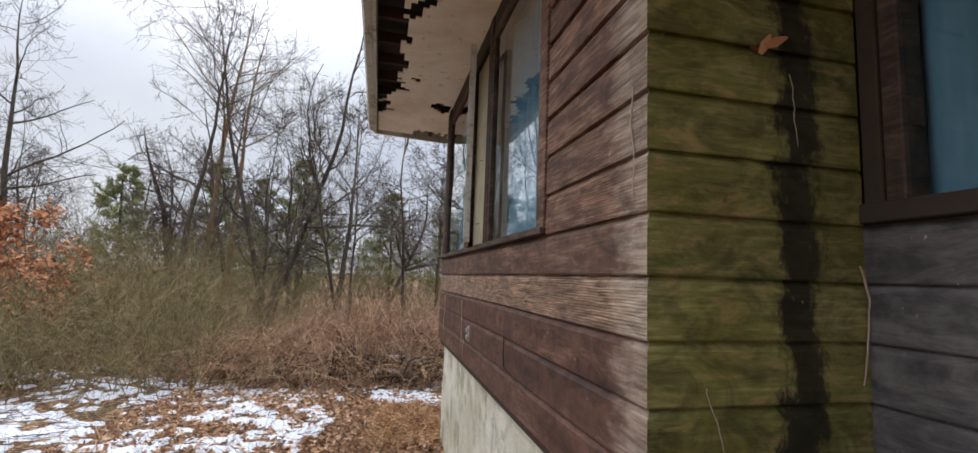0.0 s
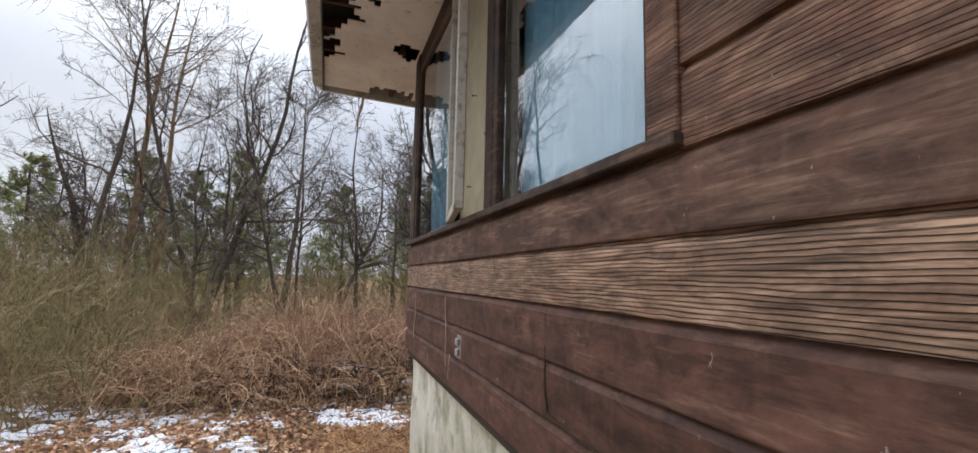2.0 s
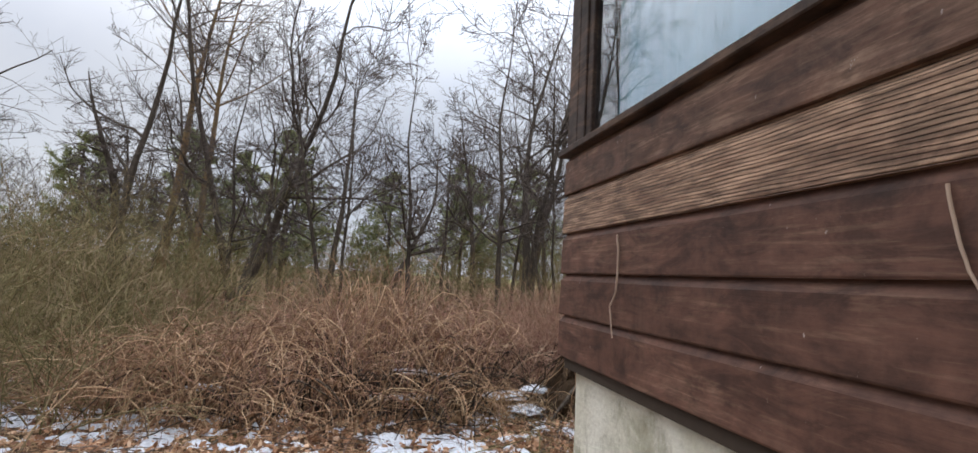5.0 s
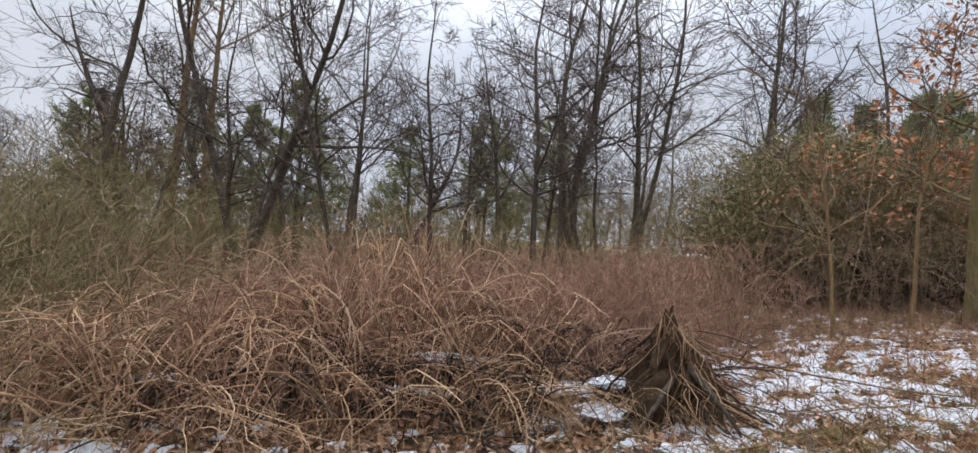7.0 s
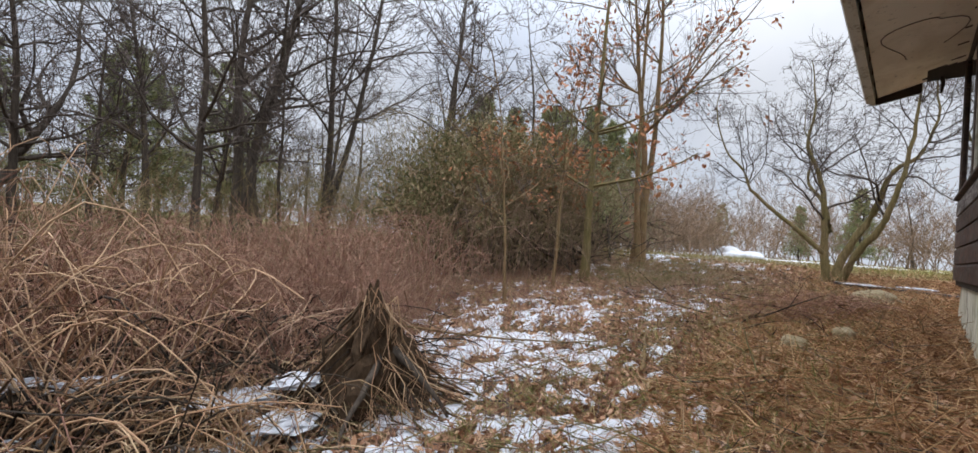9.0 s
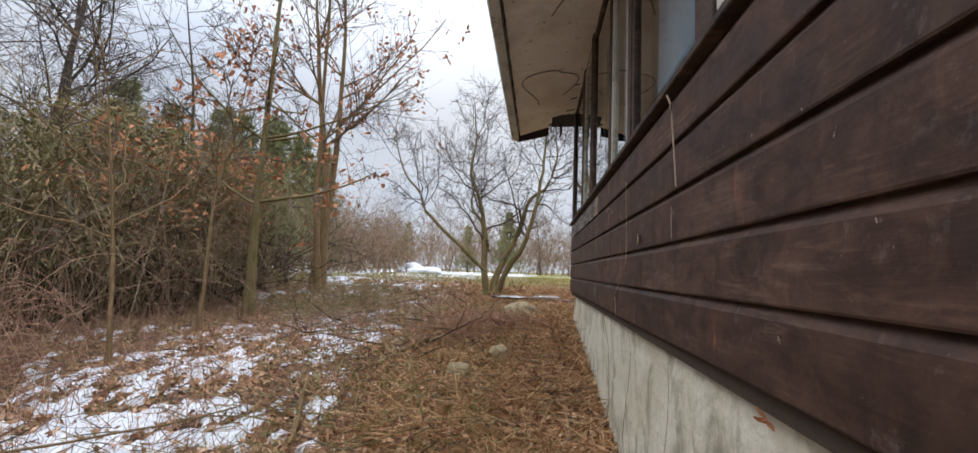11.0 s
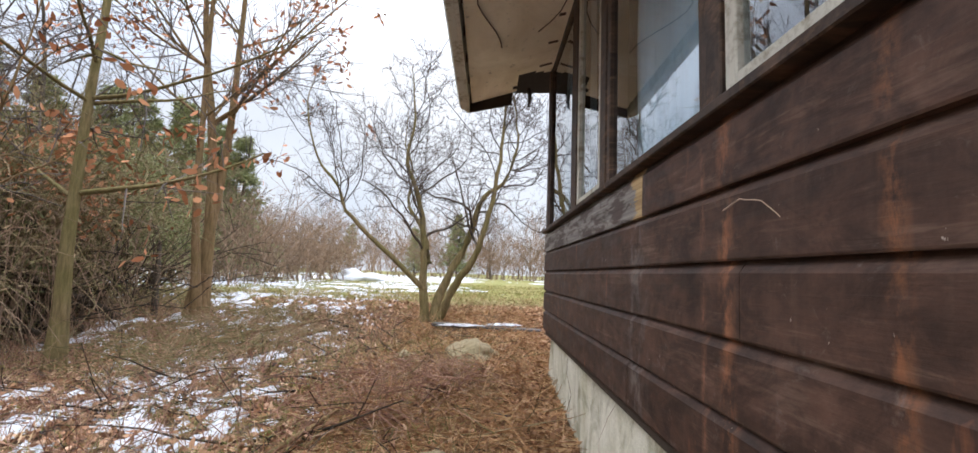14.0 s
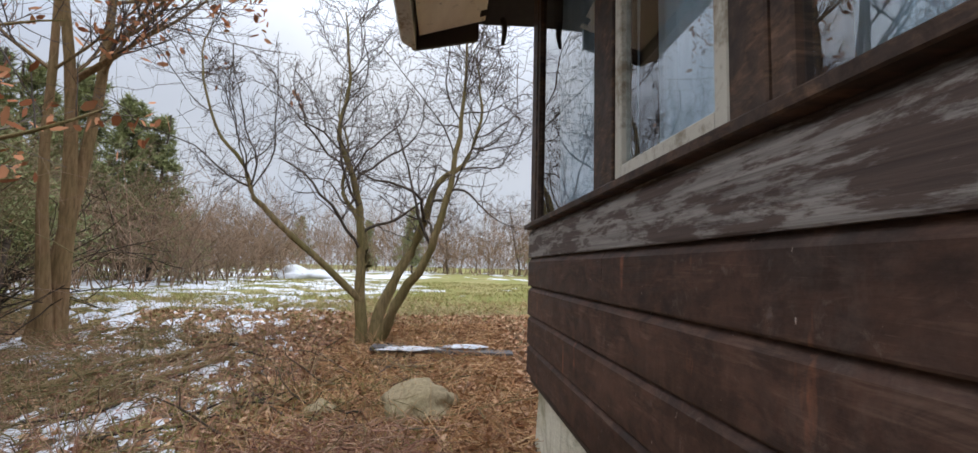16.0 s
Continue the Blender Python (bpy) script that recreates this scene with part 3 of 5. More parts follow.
def fixed_window(name, wall, u0, u1, label):
    w = empty_thing(name, (0, 0, 0), label, "window", kind="structure")
    for a, b, nm in ((u0 - 0.03, u0 + 0.025, "jamb"), (u1 - 0.025, u1 + 0.03, "jamb")):
        part(nm, wbox(bmesh.new(), wall, a, b, -0.11, -0.013, 1.70, Z_HEAD, 0.004), M_FRAME, w)
    part("head", wbox(bmesh.new(), wall, u0, u1, -0.11, -0.016, Z_HEAD - 0.05, Z_HEAD + 0.02, 0.004), M_FRAME, w)
    part("bottom_rail", wbox(bmesh.new(), wall, u0, u1, -0.11, -0.018, 1.70, 1.718, 0.004), M_FRAME, w)
    pane = part("pane", wbox(bmesh.new(), wall, u0 + 0.02, u1 - 0.02, -0.037, -0.032, 1.71, Z_HEAD - 0.04), M_GLASS, w, "clear glass pane")
    pane.visible_shadow = False
    return w


def sash(wall, u0, u1, d0, w, z0=1.716, z1=Z_HEAD - 0.03, wide=0.05):
    """A white casement sash: two stiles, two rails and a pane, under w."""
    for a, b in ((u0, u0 + wide), (u1 - wide, u1)):
        part("stile", wbox(bmesh.new(), wall, a, b, d0 - 0.04, d0, z0, z1, 0.004), M_WHITE, w)
    for a, b in ((z0, z0 + wide), (z1 - wide, z1)):
        part("rail", wbox(bmesh.new(), wall, u0 + wide, u1 - wide, d0 - 0.038, d0 - 0.002, a, b, 0.004), M_WHITE, w)
    pane = part("pane", wbox(bmesh.new(), wall, u0 + wide - 0.005, u1 - wide + 0.005, d0 - 0.024, d0 - 0.019, z0 + wide - 0.005, z1 - wide + 0.005), M_GLASS, w, "clear glass pane")
    pane.visible_shadow = False


num = 1
for u0, u1 in WEST_FIXED:
    fixed_window("window_%d" % num, "west", u0, u1, "large fixed window pane in a dark brown timber frame")
    num += 1
for u0, u1 in NORTH_FIXED:
    fixed_window("window_%d" % num, "north", u0, u1, "fixed window pane in a dark weathered timber frame")
    num += 1
for u0, u1 in NORTH_CASEMENT:
    w = empty_thing("window_%d" % num, (0, 0, 0), "closed casement window with a peeling white sash", "window", kind="structure")
    sash("north", u0, u1, -0.012, w)
    num += 1
fixed_window("window_%d" % num, "recess", -1.5, -0.095, "large dim window beside the mossy return wall")
num += 1

# the open casement of the west wall, hinged at its far side
w = empty_thing("window_%d" % num, (0, 0, 0), "open white casement sash swung out from the west wall", "window", kind="structure")
hinge = Matrix.Translation((X1 - 0.005, 2.735, 0)) @ Matrix.Rotation(radians(-10), 4, "Z")
w.matrix_world = hinge


def open_sash(w):
    """The sash hangs from its hinge line at the origin and reaches along -y."""
    wide, z0, z1, width = 0.05, 1.725, Z_HEAD - 0.03, 0.575
    for a, b in ((-wide, 0.0), (-width, -width + wide)):
        part("stile", box(bmesh.new(), -0.024, 0.024, a, b, z0, z1, 0.004), M_WHITE, w)
    for a, b in ((z0, z0 + wide), (z1 - wide, z1)):
        part("rail", box(bmesh.new(), -0.018, 0.018, -width + wide, -wide, a, b, 0.004), M_WHITE, w)
    pane = part("pane", box(bmesh.new(), -0.0025, 0.0025, -width + wide - 0.005, -wide + 0.005, z0 + wide - 0.005, z1 - wide + 0.005), M_GLASS, w, "clear glass pane")
    pane.visible_shadow = False


open_sash(w)

# posts, sills and panels between the openings
def trim(wall, u0, u1, d0, d1, z0, z1, mat, label, bevel=0.004):
    return thing("trim", wbox(bmesh.new(), wall, u0, u1, d0, d1, z0, z1, bevel), mat, label, "trim", kind="structure")


trim("west", 0.805, 0.905, -0.08, 0.012, 1.706, 3.4, M_RUSSET, "weathered reddish timber casing beside a window")
trim("west", 2.035, 2.14, -0.10, -0.008, 1.70, 3.38, M_FRAME, "brown timber post between windows")
trim("west", 2.74, 2.855, -0.10, -0.008, 1.70, 3.38, M_FRAME, "brown timber post between windows")
trim("west", 4.07, Y2 - 0.022, -0.10, -0.004, 1.70, 3.38, M_FRAME, "dark timber corner post")
trim("west", 2.14, 2.74, -0.075, -0.055, 1.72, 3.30, M_TAN, "pale bare board closing a casement opening")
for a, b in ((X1 + 0.001, 0.82), (1.58, 1.73), (2.37, 2.49), (3.55, 3.64), (4.24, 4.32), (5.37, 5.48), (6.12, 6.28), (7.43, XE)):
    trim("north", a, b, -0.10, -0.006 if b - a < 0.3 else -0.002, 1.70, 3.36, M_FRAME, "weathered brown timber post between windows")
trim("west", 0.80, Y2 + 0.03, -0.10, 0.030, 1.675, 1.705, M_FRAME, "brown timber window sill along the west wall")
trim("west", 0.906, Y2 + 0.01, -0.05, 0.012, 1.705, 1.716, M_FRAME, "narrow timber sill strip")
trim("north", X1 - 0.03, XE + 0.03, -0.10, 0.030, 1.677, 1.706, M_FRAME, "brown timber window sill along the north wall")
trim("north", X1 - 0.01, XE + 0.01, -0.05, 0.012, 1.706, 1.715, M_FRAME, "narrow timber sill strip")
trim("recess", -1.6, YS - 0.002, -0.08, 0.02, 1.68, 1.74, M_DARKWOOD, "dark damp window sill")
trim("recess", -0.062, YS - 0.002, -0.08, -0.004, 1.74, 3.3, M_DARKWOOD, "dark damp window casing")

# room inside
def room_box(name, x0, x1, y0, y1, z0, z1, mat, label, cat):
    return thing(name, box(bmesh.new(), x0, x1, y0, y1, z0, z1), mat, label, cat, kind="structure")


room_box("floor", X1 + 0.13, XE - 0.13, -5.9, Y2 - 0.13, 0.86, 0.90, M_DARKWOOD, "dim interior floor", "floor")
room_box("ceiling", X1 + 0.13, XE - 0.13, -5.9, Y2 - 0.13, 3.30, 3.34, M_PLASTER, "dim interior ceiling", "ceiling")
room_box("partition", X1 + 0.13, XE - 0.13, 0.4, 0.5, 0.9, 3.3, M_PLASTER, "dim interior partition wall", "wall")


def curtain(wall, u0, u1, label, cloth=M_CURTAIN):
    n = int((u1 - u0) / 0.012)
    u = np.linspace(u0, u1, n)
    d = -0.155 - 0.012 * np.sin(u * 47 + 2.5 * np.sin(u * 5)) - 0.014 * np.sin(u * 19 + 1 + 1.5 * np.sin(u * 3))
    vs = []
    for z in (1.55, 2.4, 3.25):
        vs += [on_wall(wall, a, b * (1.0 + 0.05 * math.sin(3 * z + 9 * a)), z) for a, b in zip(u, d)]
    f = [(r * n + i, r * n + i + 1, (r + 1) * n + i + 1, (r + 1) * n + i) for r in range(2) for i in range(n - 1)]
    return tagged(new("curtain", from_arrays("curtain", vs, f, cloth, True)), label, "curtain", "window curtains")


curtain("west", 0.88, 2.03, "pale teal curtain hanging behind the window")
curtain("west", 2.88, 4.05, "pale teal curtain hanging behind the window")
# pale blue cloth adds the sky brightness these panes reflect too weakly
for a, b in ((0.85, 1.55), (2.52, 3.52), (4.35, 5.36), (5.50, 6.10), (6.30, 7.40)):
    curtain("north", a, b, "curtain behind the window, paled to stand in for sky reflection", M_CURTAIN_PALED)
curtain("recess", -1.5, -0.1, "dull green curtain behind a dim window")

# ---- eaves ----
EX, EY, EE, EYE = -0.21, 5.11, 7.80, 5.02


def eave_y(x):
    """How far out the eave reaches along the north wall."""
    return EY + (EYE - EY) * min(max((x - EX) / (EE - EX), 0), 1)


def eave_z(x, y):
    """The soffit's height: it droops a little outwards and towards the far end."""
    t = min(max((x - EX) / (EE - EX), 0), 1)
    wall_z, edge_z = 3.42 - 0.20 * t, 3.36 - 0.42 * t
    o = min(max((y - Y2) / (EY - Y2), 0), 1)
    return wall_z * (1 - o) + edge_z * o


def hole(x, y):
    """Where the soffit has rotted away."""
    n = float(fbm(np.array(x * 5.0 + 20), np.array(y * 5.0 + 20), 11)) - 0.5
    west = x < 0.10 + 0.5 * n and 0.4 < y < 4.65 + n and x < -0.22 + 0.50 * min(1.0, max(0.0, (4.85 - y) / 1.8)) + 0.6 * n
    tip = y > 4.95 + 0.4 * n and 0.27 < x < 0.70 and y > 4.82
    far = x > 7.42 + 0.3 * n and y < 4.60 + 0.12 * n
    spot = math.hypot(x - 0.54, (y - 4.13) * 0.6) < 0.10 + 0.18 * n
    return west or tip or far or spot


def soffit():
    step = 0.045
    bm = bmesh.new()
    grid = {}

    def vert(i, j):
        if (i, j) not in grid:
            x, y = EX + 0.03 + i * step, -6.0 + j * step
            y = Y2 + (y - Y2) * (eave_y(x) - Y2) / (EY - Y2) if y > Y2 else y
            grid[(i, j)] = bm.verts.new((x, y, eave_z(x, y)))
        return grid[(i, j)]

    nx, ny = int((EE - EX - 0.06) / step), int((EY + 6.0 - 0.03) / step)
    for i in range(nx):
        for j in range(ny):
            x, y = EX + 0.03 + (i + 0.5) * step, -6.0 + (j + 0.5) * step
            inside = (x > X1 + 0.05 and -0.02 < y < Y2 - 0.06 and x < XE - 0.05) or (x > XG + 0.05 and y <= -0.02 and x < XE - 0.05)
            if inside or (y < -3.0 and x > XG) or hole(x, y):
                continue
            bm.faces.new((vert(i, j), vert(i, j + 1), vert(i + 1, j + 1), vert(i + 1, j)))
    made = bmesh.ops.extrude_face_region(bm, geom=bm.faces[:])
    for v in made["geom"]:
        if isinstance(v, bmesh.types.BMVert):
            v.co.z += 0.009
    bmesh.ops.recalc_face_normals(bm, faces=bm.faces)
    return thing("soffit", bm, M_SOFFIT, "stained cream soffit board with rotted ragged holes", "soffit", kind="structure")


soffit()


def strip(name, a, b, width, low, high, mat, label, cat, parent=None):
    """An upright board between two plan points whose foot follows their heights."""
    bm = bmesh.new()
    a, b = Vector(a), Vector(b)
    side = Vector((-(b - a).y, (b - a).x, 0)).normalized() * width / 2
    quads = [[p + s + Vector((0, 0, h)) for s in (-side, side) for h in (low, high)] for p in (a, b)]
    v = [[bm.verts.new(c) for c in q] for q in quads]
    for i, j in ((0, 1), (1, 3), (3, 2), (2, 0)):
        bm.faces.new((v[0][i], v[0][j], v[1][j], v[1][i]))
    bm.faces.new((v[0][0], v[0][1], v[0][3], v[0][2]))
    bm.faces.new((v[1][0], v[1][1], v[1][3], v[1][2]))
    bmesh.ops.recalc_face_normals(bm, faces=bm.faces)
    if parent:
        return part(name, bm, mat, parent)
    return thing(name, bm, mat, label, cat, kind="structure")


strip("fascia", (EX, -6.0, 3.36), (EX, EY, 3.36), 0.03, -0.045, 0.17, M_WHITE, "weathered grey-white fascia board along the eave", "fascia")
strip("fascia", (EX, EY, 3.36), (EE, EYE, 2.95), 0.03, -0.045, 0.17, M_WHITE, "weathered grey-white fascia board along the eave", "fascia")
strip("fascia", (EE, EYE, 2.95), (EE, 4.58, 3.05), 0.03, -0.045, 0.17, M_DARKWOOD, "dark rotten fascia board at the end of the eave", "fascia")
strip("fascia", (EE, 4.58, 3.20), (EE, -6, 3.24), 0.03, -0.03, 0.17, M_DARKWOOD, "dark rotten fascia board at the end of the eave", "fascia")



def gutter(pts, label):
    """A boxed gutter with a slanted end along the outside of the fascia."""
    bm = bmesh.new()
    rings = []
    for (x, y, z), (ox, oy), cut in pts:
        ring = []
        for o, h in ((0.0, -0.03), (0.055, -0.03), (0.072, 0.0), (0.078, 0.10), (0.070, 0.10), (0.064, 0.005), (0.0, 0.005)):
            along = (-oy * cut * o, ox * cut * o) if ox else (-cut * o, 0)
            ring.append(bm.verts.new((x + ox * (0.018 + o) + along[0], y + oy * (0.018 + o) + along[1], z + h)))
        rings.append(ring)
    for a, b in zip(rings, rings[1:]):
        for k in range(7):
            bm.faces.new((a[k], a[(k + 1) % 7], b[(k + 1) % 7], b[k]))
    bm.faces.new(rings[0])
    bm.faces.new(rings[-1])
    bmesh.ops.recalc_face_normals(bm, faces=bm.faces)
    return thing("gutter", bm, M_WHITE, label, "gutter", kind="structure")


gutter([((EX, -6.0, 3.36), (-1, 0), 0.0), ((EX, EY - 0.02, 3.36), (-1, 0), 1.2)], "weathered grey-white gutter board along the eave")
gutter([((EX + 0.02, EY, 3.36), (0, 1), -1.2), ((EE, EYE, 2.95), (0, 1), 1.2)], "weathered grey-white gutter board along the eave")

# roof and rafters
roof = empty_thing("roof", (0, 0, 0), "low shingled roof with exposed rotten rafters", "roof", kind="structure")
bm = bmesh.new()
corners = [(EX - 0.03, -6.0, 3.53), (EE + 0.03, -6.0, 3.42), (EE + 0.03, EYE + 0.03, 3.13), (EX - 0.03, EY + 0.03, 3.53)]
ridge = [(2.6, -1.0, 4.55), (5.2, -1.0, 4.45)]
lowv = [bm.verts.new(c) for c in corners]
topv = [bm.verts.new(c) for c in ridge]
bm.faces.new((lowv[0], lowv[1], topv[1], topv[0]))
bm.faces.new((lowv[1], lowv[2], topv[1]))
bm.faces.new((lowv[2], lowv[3], topv[0], topv[1]))
bm.faces.new((lowv[3], lowv[0], topv[0]))
made = bmesh.ops.extrude_face_region(bm, geom=bm.faces[:])
for v in made["geom"]:
    if isinstance(v, bmesh.types.BMVert):
        v.co.z += 0.05
bmesh.ops.recalc_face_normals(bm, faces=bm.faces)
part("roof_deck", bm, M_ROOF, roof)
y = -5.6
while y < 4.9:
    part("rafter", box(bmesh.new(), EX + 0.02, X1 + 0.05, y - 0.02, y + 0.02, 3.432, 3.525), M_RAFTER, roof)
    y += 0.40
x = 0.1
while x < 7.7:
    bm = bmesh.new()
    box(bm, x - 0.02, x + 0.02, Y2 - 0.05, eave_y(x) - 0.02, 0.0, 0.08)
    for v in bm.verts:
        v.co.z += eave_z(v.co.x, v.co.y) + 0.012
    part("rafter", bm, M_RAFTER, roof)
    x += 0.40


# ---- plants ----
def unit(v):
    return v / (np.linalg.norm(v, axis=-1, keepdims=True) + 1e-9)


def grow(g, start, d, length, r, n, wander, up, tip=0.28):
    """Many wandering tapered lines at once: start, d are m x 3; length, r are m. Gives m x n x 3 and m x n."""
    start = np.atleast_2d(np.asarray(start, dtype=float))
    m = len(start)
    d = unit(np.broadcast_to(np.asarray(d, dtype=float), (m, 3)))
    step = (np.broadcast_to(length, (m,)) / (n - 1))[:, None]
    p = [start]
    for _ in range(n - 1):
        d = unit(d + g.normal(size=(m, 3)) * wander + np.array([0, 0, up]))
        p.append(p[-1] + d * step)
    return np.stack(p, 1), np.broadcast_to(r, (m,))[:, None] * np.linspace(1, tip, n)[None, :]


def tube_arrays(sets, sides):
    vs, fs, base = [], [], 0
    ang = np.arange(sides) * 2 * np.pi / sides
    for p, r in sets:
        m, n = r.shape
        d = unit(np.gradient(p, axis=1))
        ref = np.where(np.abs(d[..., 2:3]) > 0.9, np.array([1.0, 0, 0]), np.array([0, 0, 1.0]))
        a = unit(np.cross(d, ref))
        b = np.cross(d, a)
        if sides == 2:
            roll = (np.arange(m) * 2.399)[:, None, None]
            a = np.cos(roll) * a + np.sin(roll) * b
        ring = p[:, :, None, :] + r[:, :, None, None] * (np.cos(ang)[:, None] * a[:, :, None, :] + np.sin(ang)[:, None] * b[:, :, None, :])
        vs.append(ring.reshape(-1, 3))
        o = np.arange(m)[:, None, None] * n * sides
        i = np.arange(n - 1)[None, :, None] * sides
        j = np.arange(sides if sides > 2 else 1)[None, None, :]
        k = (j + 1) % sides
        fs.append((base + np.stack([o + i + j, o + i + k, o + i + sides + k, o + i + sides + j], -1)).reshape(-1, 4))
        base += m * n * sides
    return np.concatenate(vs), np.concatenate(fs)


def tubes(name, sets, mat, sides=3, fine=()):
    """One mesh of many lines; the fine ones are two-edged slivers."""
    v, f = tube_arrays(sets, sides)
    if fine:
        v2, f2 = tube_arrays(fine, 2)
        v, f = np.concatenate([v, v2]), np.concatenate([f, f2 + len(v)])
    return from_arrays(name, v, f, mat, sides > 3)


def branches(g, parents, per, length, ratio, n, wander, up, lo, hi, spread, low):
    """Side shoots along a set of lines."""
    p, r = parents
    m, k, _ = p.shape
    seg = np.linalg.norm(p[:, -1] - p[:, 0], axis=1)
    idx = np.repeat(np.arange(m), per)
    t = g.uniform(lo, hi, len(idx))
    q = t * (k - 1)
    i = np.minimum(q.astype(int), k - 2)
    a, b = p[idx, i], p[idx, i + 1]
    base = a + (b - a) * (q - i)[:, None]
    along = unit(b - a)
    away = unit(np.cross(along, g.normal(size=along.shape)))
    d = along * (1 - spread) + away * spread
    ln = length * seg[idx] * g.uniform(0.55, 1.25, len(idx)) * (1.15 - 0.6 * t)
    pts, rad = grow(g, base, d, ln, r[idx, i] * ratio, n, wander, up)
    return pts, np.maximum(rad, low)


def bare_tree(place, seed, height, r0, bark_mat, label, group="", leaves=0, twig=0.004, trunks=1, lean=0.05, wander=0.06, counts=(13, 9, 8), up=0.03, start=0.3, spread=0.6, splay=0.25, b_len=0.36, low_leaves=1.0, twig_mat=None, leans=()):
    g = np.random.default_rng(seed)
    t = empty_thing("tree", (place[0], place[1], float(ground_z(place[0], place[1]))), label, "tree", group)
    a = g.uniform(0, 6.28, trunks) if trunks == 1 else 6.28 * np.arange(trunks) / trunks + g.uniform(-0.5, 0.5, trunks)
    s = lean if trunks == 1 else splay * g.uniform(0.5, 1.3, trunks)
    foot = np.stack([np.cos(a), np.sin(a), 0 * a], -1) * (0 if trunks == 1 else r0 * 0.9) + np.array([0, 0, -0.1])
    d = np.stack([np.cos(a) * s, np.sin(a) * s, 1 + 0 * a], -1)
    if leans:
        d = np.array([(x, y, 1.0) for x, y in leans])
    size = r0 * (np.ones(1) if trunks == 1 else g.uniform(0.6, 1.0, trunks))
    trunk = grow(g, foot, d, height * g.uniform(0.85, 1.05, trunks), size, 14, wander, 0.05, 0.07)
    flare = 1 + 0.7 * np.exp(-np.arange(14) / 1.0)
    trunk = (trunk[0], trunk[1] * flare[None, :])
    b1 = branches(g, trunk, counts[0], b_len, 0.5, 9, wander * 2.2, up, start, 0.97, spread, twig * 1.8)
    b2 = branches(g, b1, counts[1], 0.48, 0.5, 5, wander * 2.6, up, 0.15, 1.0, spread * 0.9, twig * 1.2)
    b3 = branches(g, b2, counts[2], 0.55, 0.55, 3, wander * 3, up, 0.15, 1.0, spread * 0.85, twig * 0.9)
    for k in range(trunks):
        under("trunk", tubes("trunk", [(trunk[0][k:k + 1], trunk[1][k:k + 1])], bark_mat, 9), t)
    v, f = tube_arrays([b1], 4)
    v2, f2 = tube_arrays([b2], 3)
    v3, f3 = tube_arrays([b3], 2)
    f2, v2 = np.concatenate([f2, f3 + len(v2)]), np.concatenate([v2, v3])
    me = from_arrays("crown", np.concatenate([v, v2]), np.concatenate([f, f2 + len(v)]), bark_mat)
    me.materials.append(twig_mat or M_TWIG)
    me.polygons.foreach_set("material_index", np.concatenate([np.zeros(len(f), dtype=np.int32), np.ones(len(f2), dtype=np.int32)]))
    under("crown", me, t, "fine bare branches and twigs")
    if leaves:
        tips = b3[0][:, -1]
        tips = tips[tips[:, 2] < low_leaves * height]
        pick = tips[g.integers(0, len(tips), max(1, leaves // 6))]
        roots = (pick[:, None, :] + g.normal(size=(len(pick), 6, 3)) * 0.09).reshape(-1, 3)
        d = unit(g.normal(size=roots.shape)) * g.uniform(0.06, 0.13, (len(roots), 1))
        under("leaves", blades("leaves", roots, d, g.uniform(0.03, 0.07, len(roots)), M_OAKLEAF, 0.02, seed), t, "sparse withered orange leaves")
    return t


def conifer(place, seed, height, label, pine=True, group="evergreens"):
    g = np.random.default_rng(seed)
    t = empty_thing("conifer", (place[0], place[1], float(ground_z(*place))), label, "tree", group)
    trunk = grow(g, (0, 0, -0.1), (0, 0, 1), height, 0.016 * height, 10, 0.015, 0.1)
    levels = int(height * (1.7 if pine else 3.4))
    per = 6 if pine else 8
    h = height * (0.12 + 0.86 * (np.arange(levels * per) // per) / levels) + g.normal(size=levels * per) * 0.12
    reach = (height - h).clip(0.1) ** (0.75 if pine else 1.0) * (0.62 if pine else 0.27) + 0.2
    reach *= g.uniform(0.45, 1.2, len(h))
    a = g.uniform(0, 6.28, len(h))
    base = np.stack([0 * a, 0 * a, h], -1)
    d = np.stack([np.cos(a), np.sin(a), np.full(len(a), 0.22 if pine else -0.12)], -1)
    limbs = grow(g, base, d, reach, 0.022, 6, 0.09, 0.06)
    sub = branches(g, limbs, 6, 0.45, 0.5, 4, 0.15, 0.04, 0.25, 1.0, 0.5, 0.004)
    m = 30 if pine else 12
    idx = np.repeat(np.arange(len(sub[0])), m)
    s = g.uniform(0, 3, len(idx))
    k = np.minimum(s.astype(int), 2)
    q = sub[0][idx, k] + (sub[0][idx, k + 1] - sub[0][idx, k]) * (s - k)[:, None] + g.normal(size=(len(idx), 3)) * 0.035
    dirs = unit(g.normal(size=q.shape) * np.array([1, 1, 0.7]) + unit(sub[0][idx, -1] - sub[0][idx, 0]) * 0.9 + np.array([0, 0, 0.35])) * g.uniform(0.12, 0.28, (len(idx), 1))
    under("trunk", tubes("trunk", [trunk], M_BARK, 6), t)
    under("bough", tubes("bough", [limbs], M_BARK, 3, [sub]), t)
    under("crown", blades("crown", q, dirs, g.uniform(0.02, 0.05, len(q)), M_NEEDLE, 0.03, seed, flat=True), t, "green needles in ragged tufts")
    return t


def stuff(name, me, label, category):
    return tagged(new(name, me), label, category, kind="stuff")


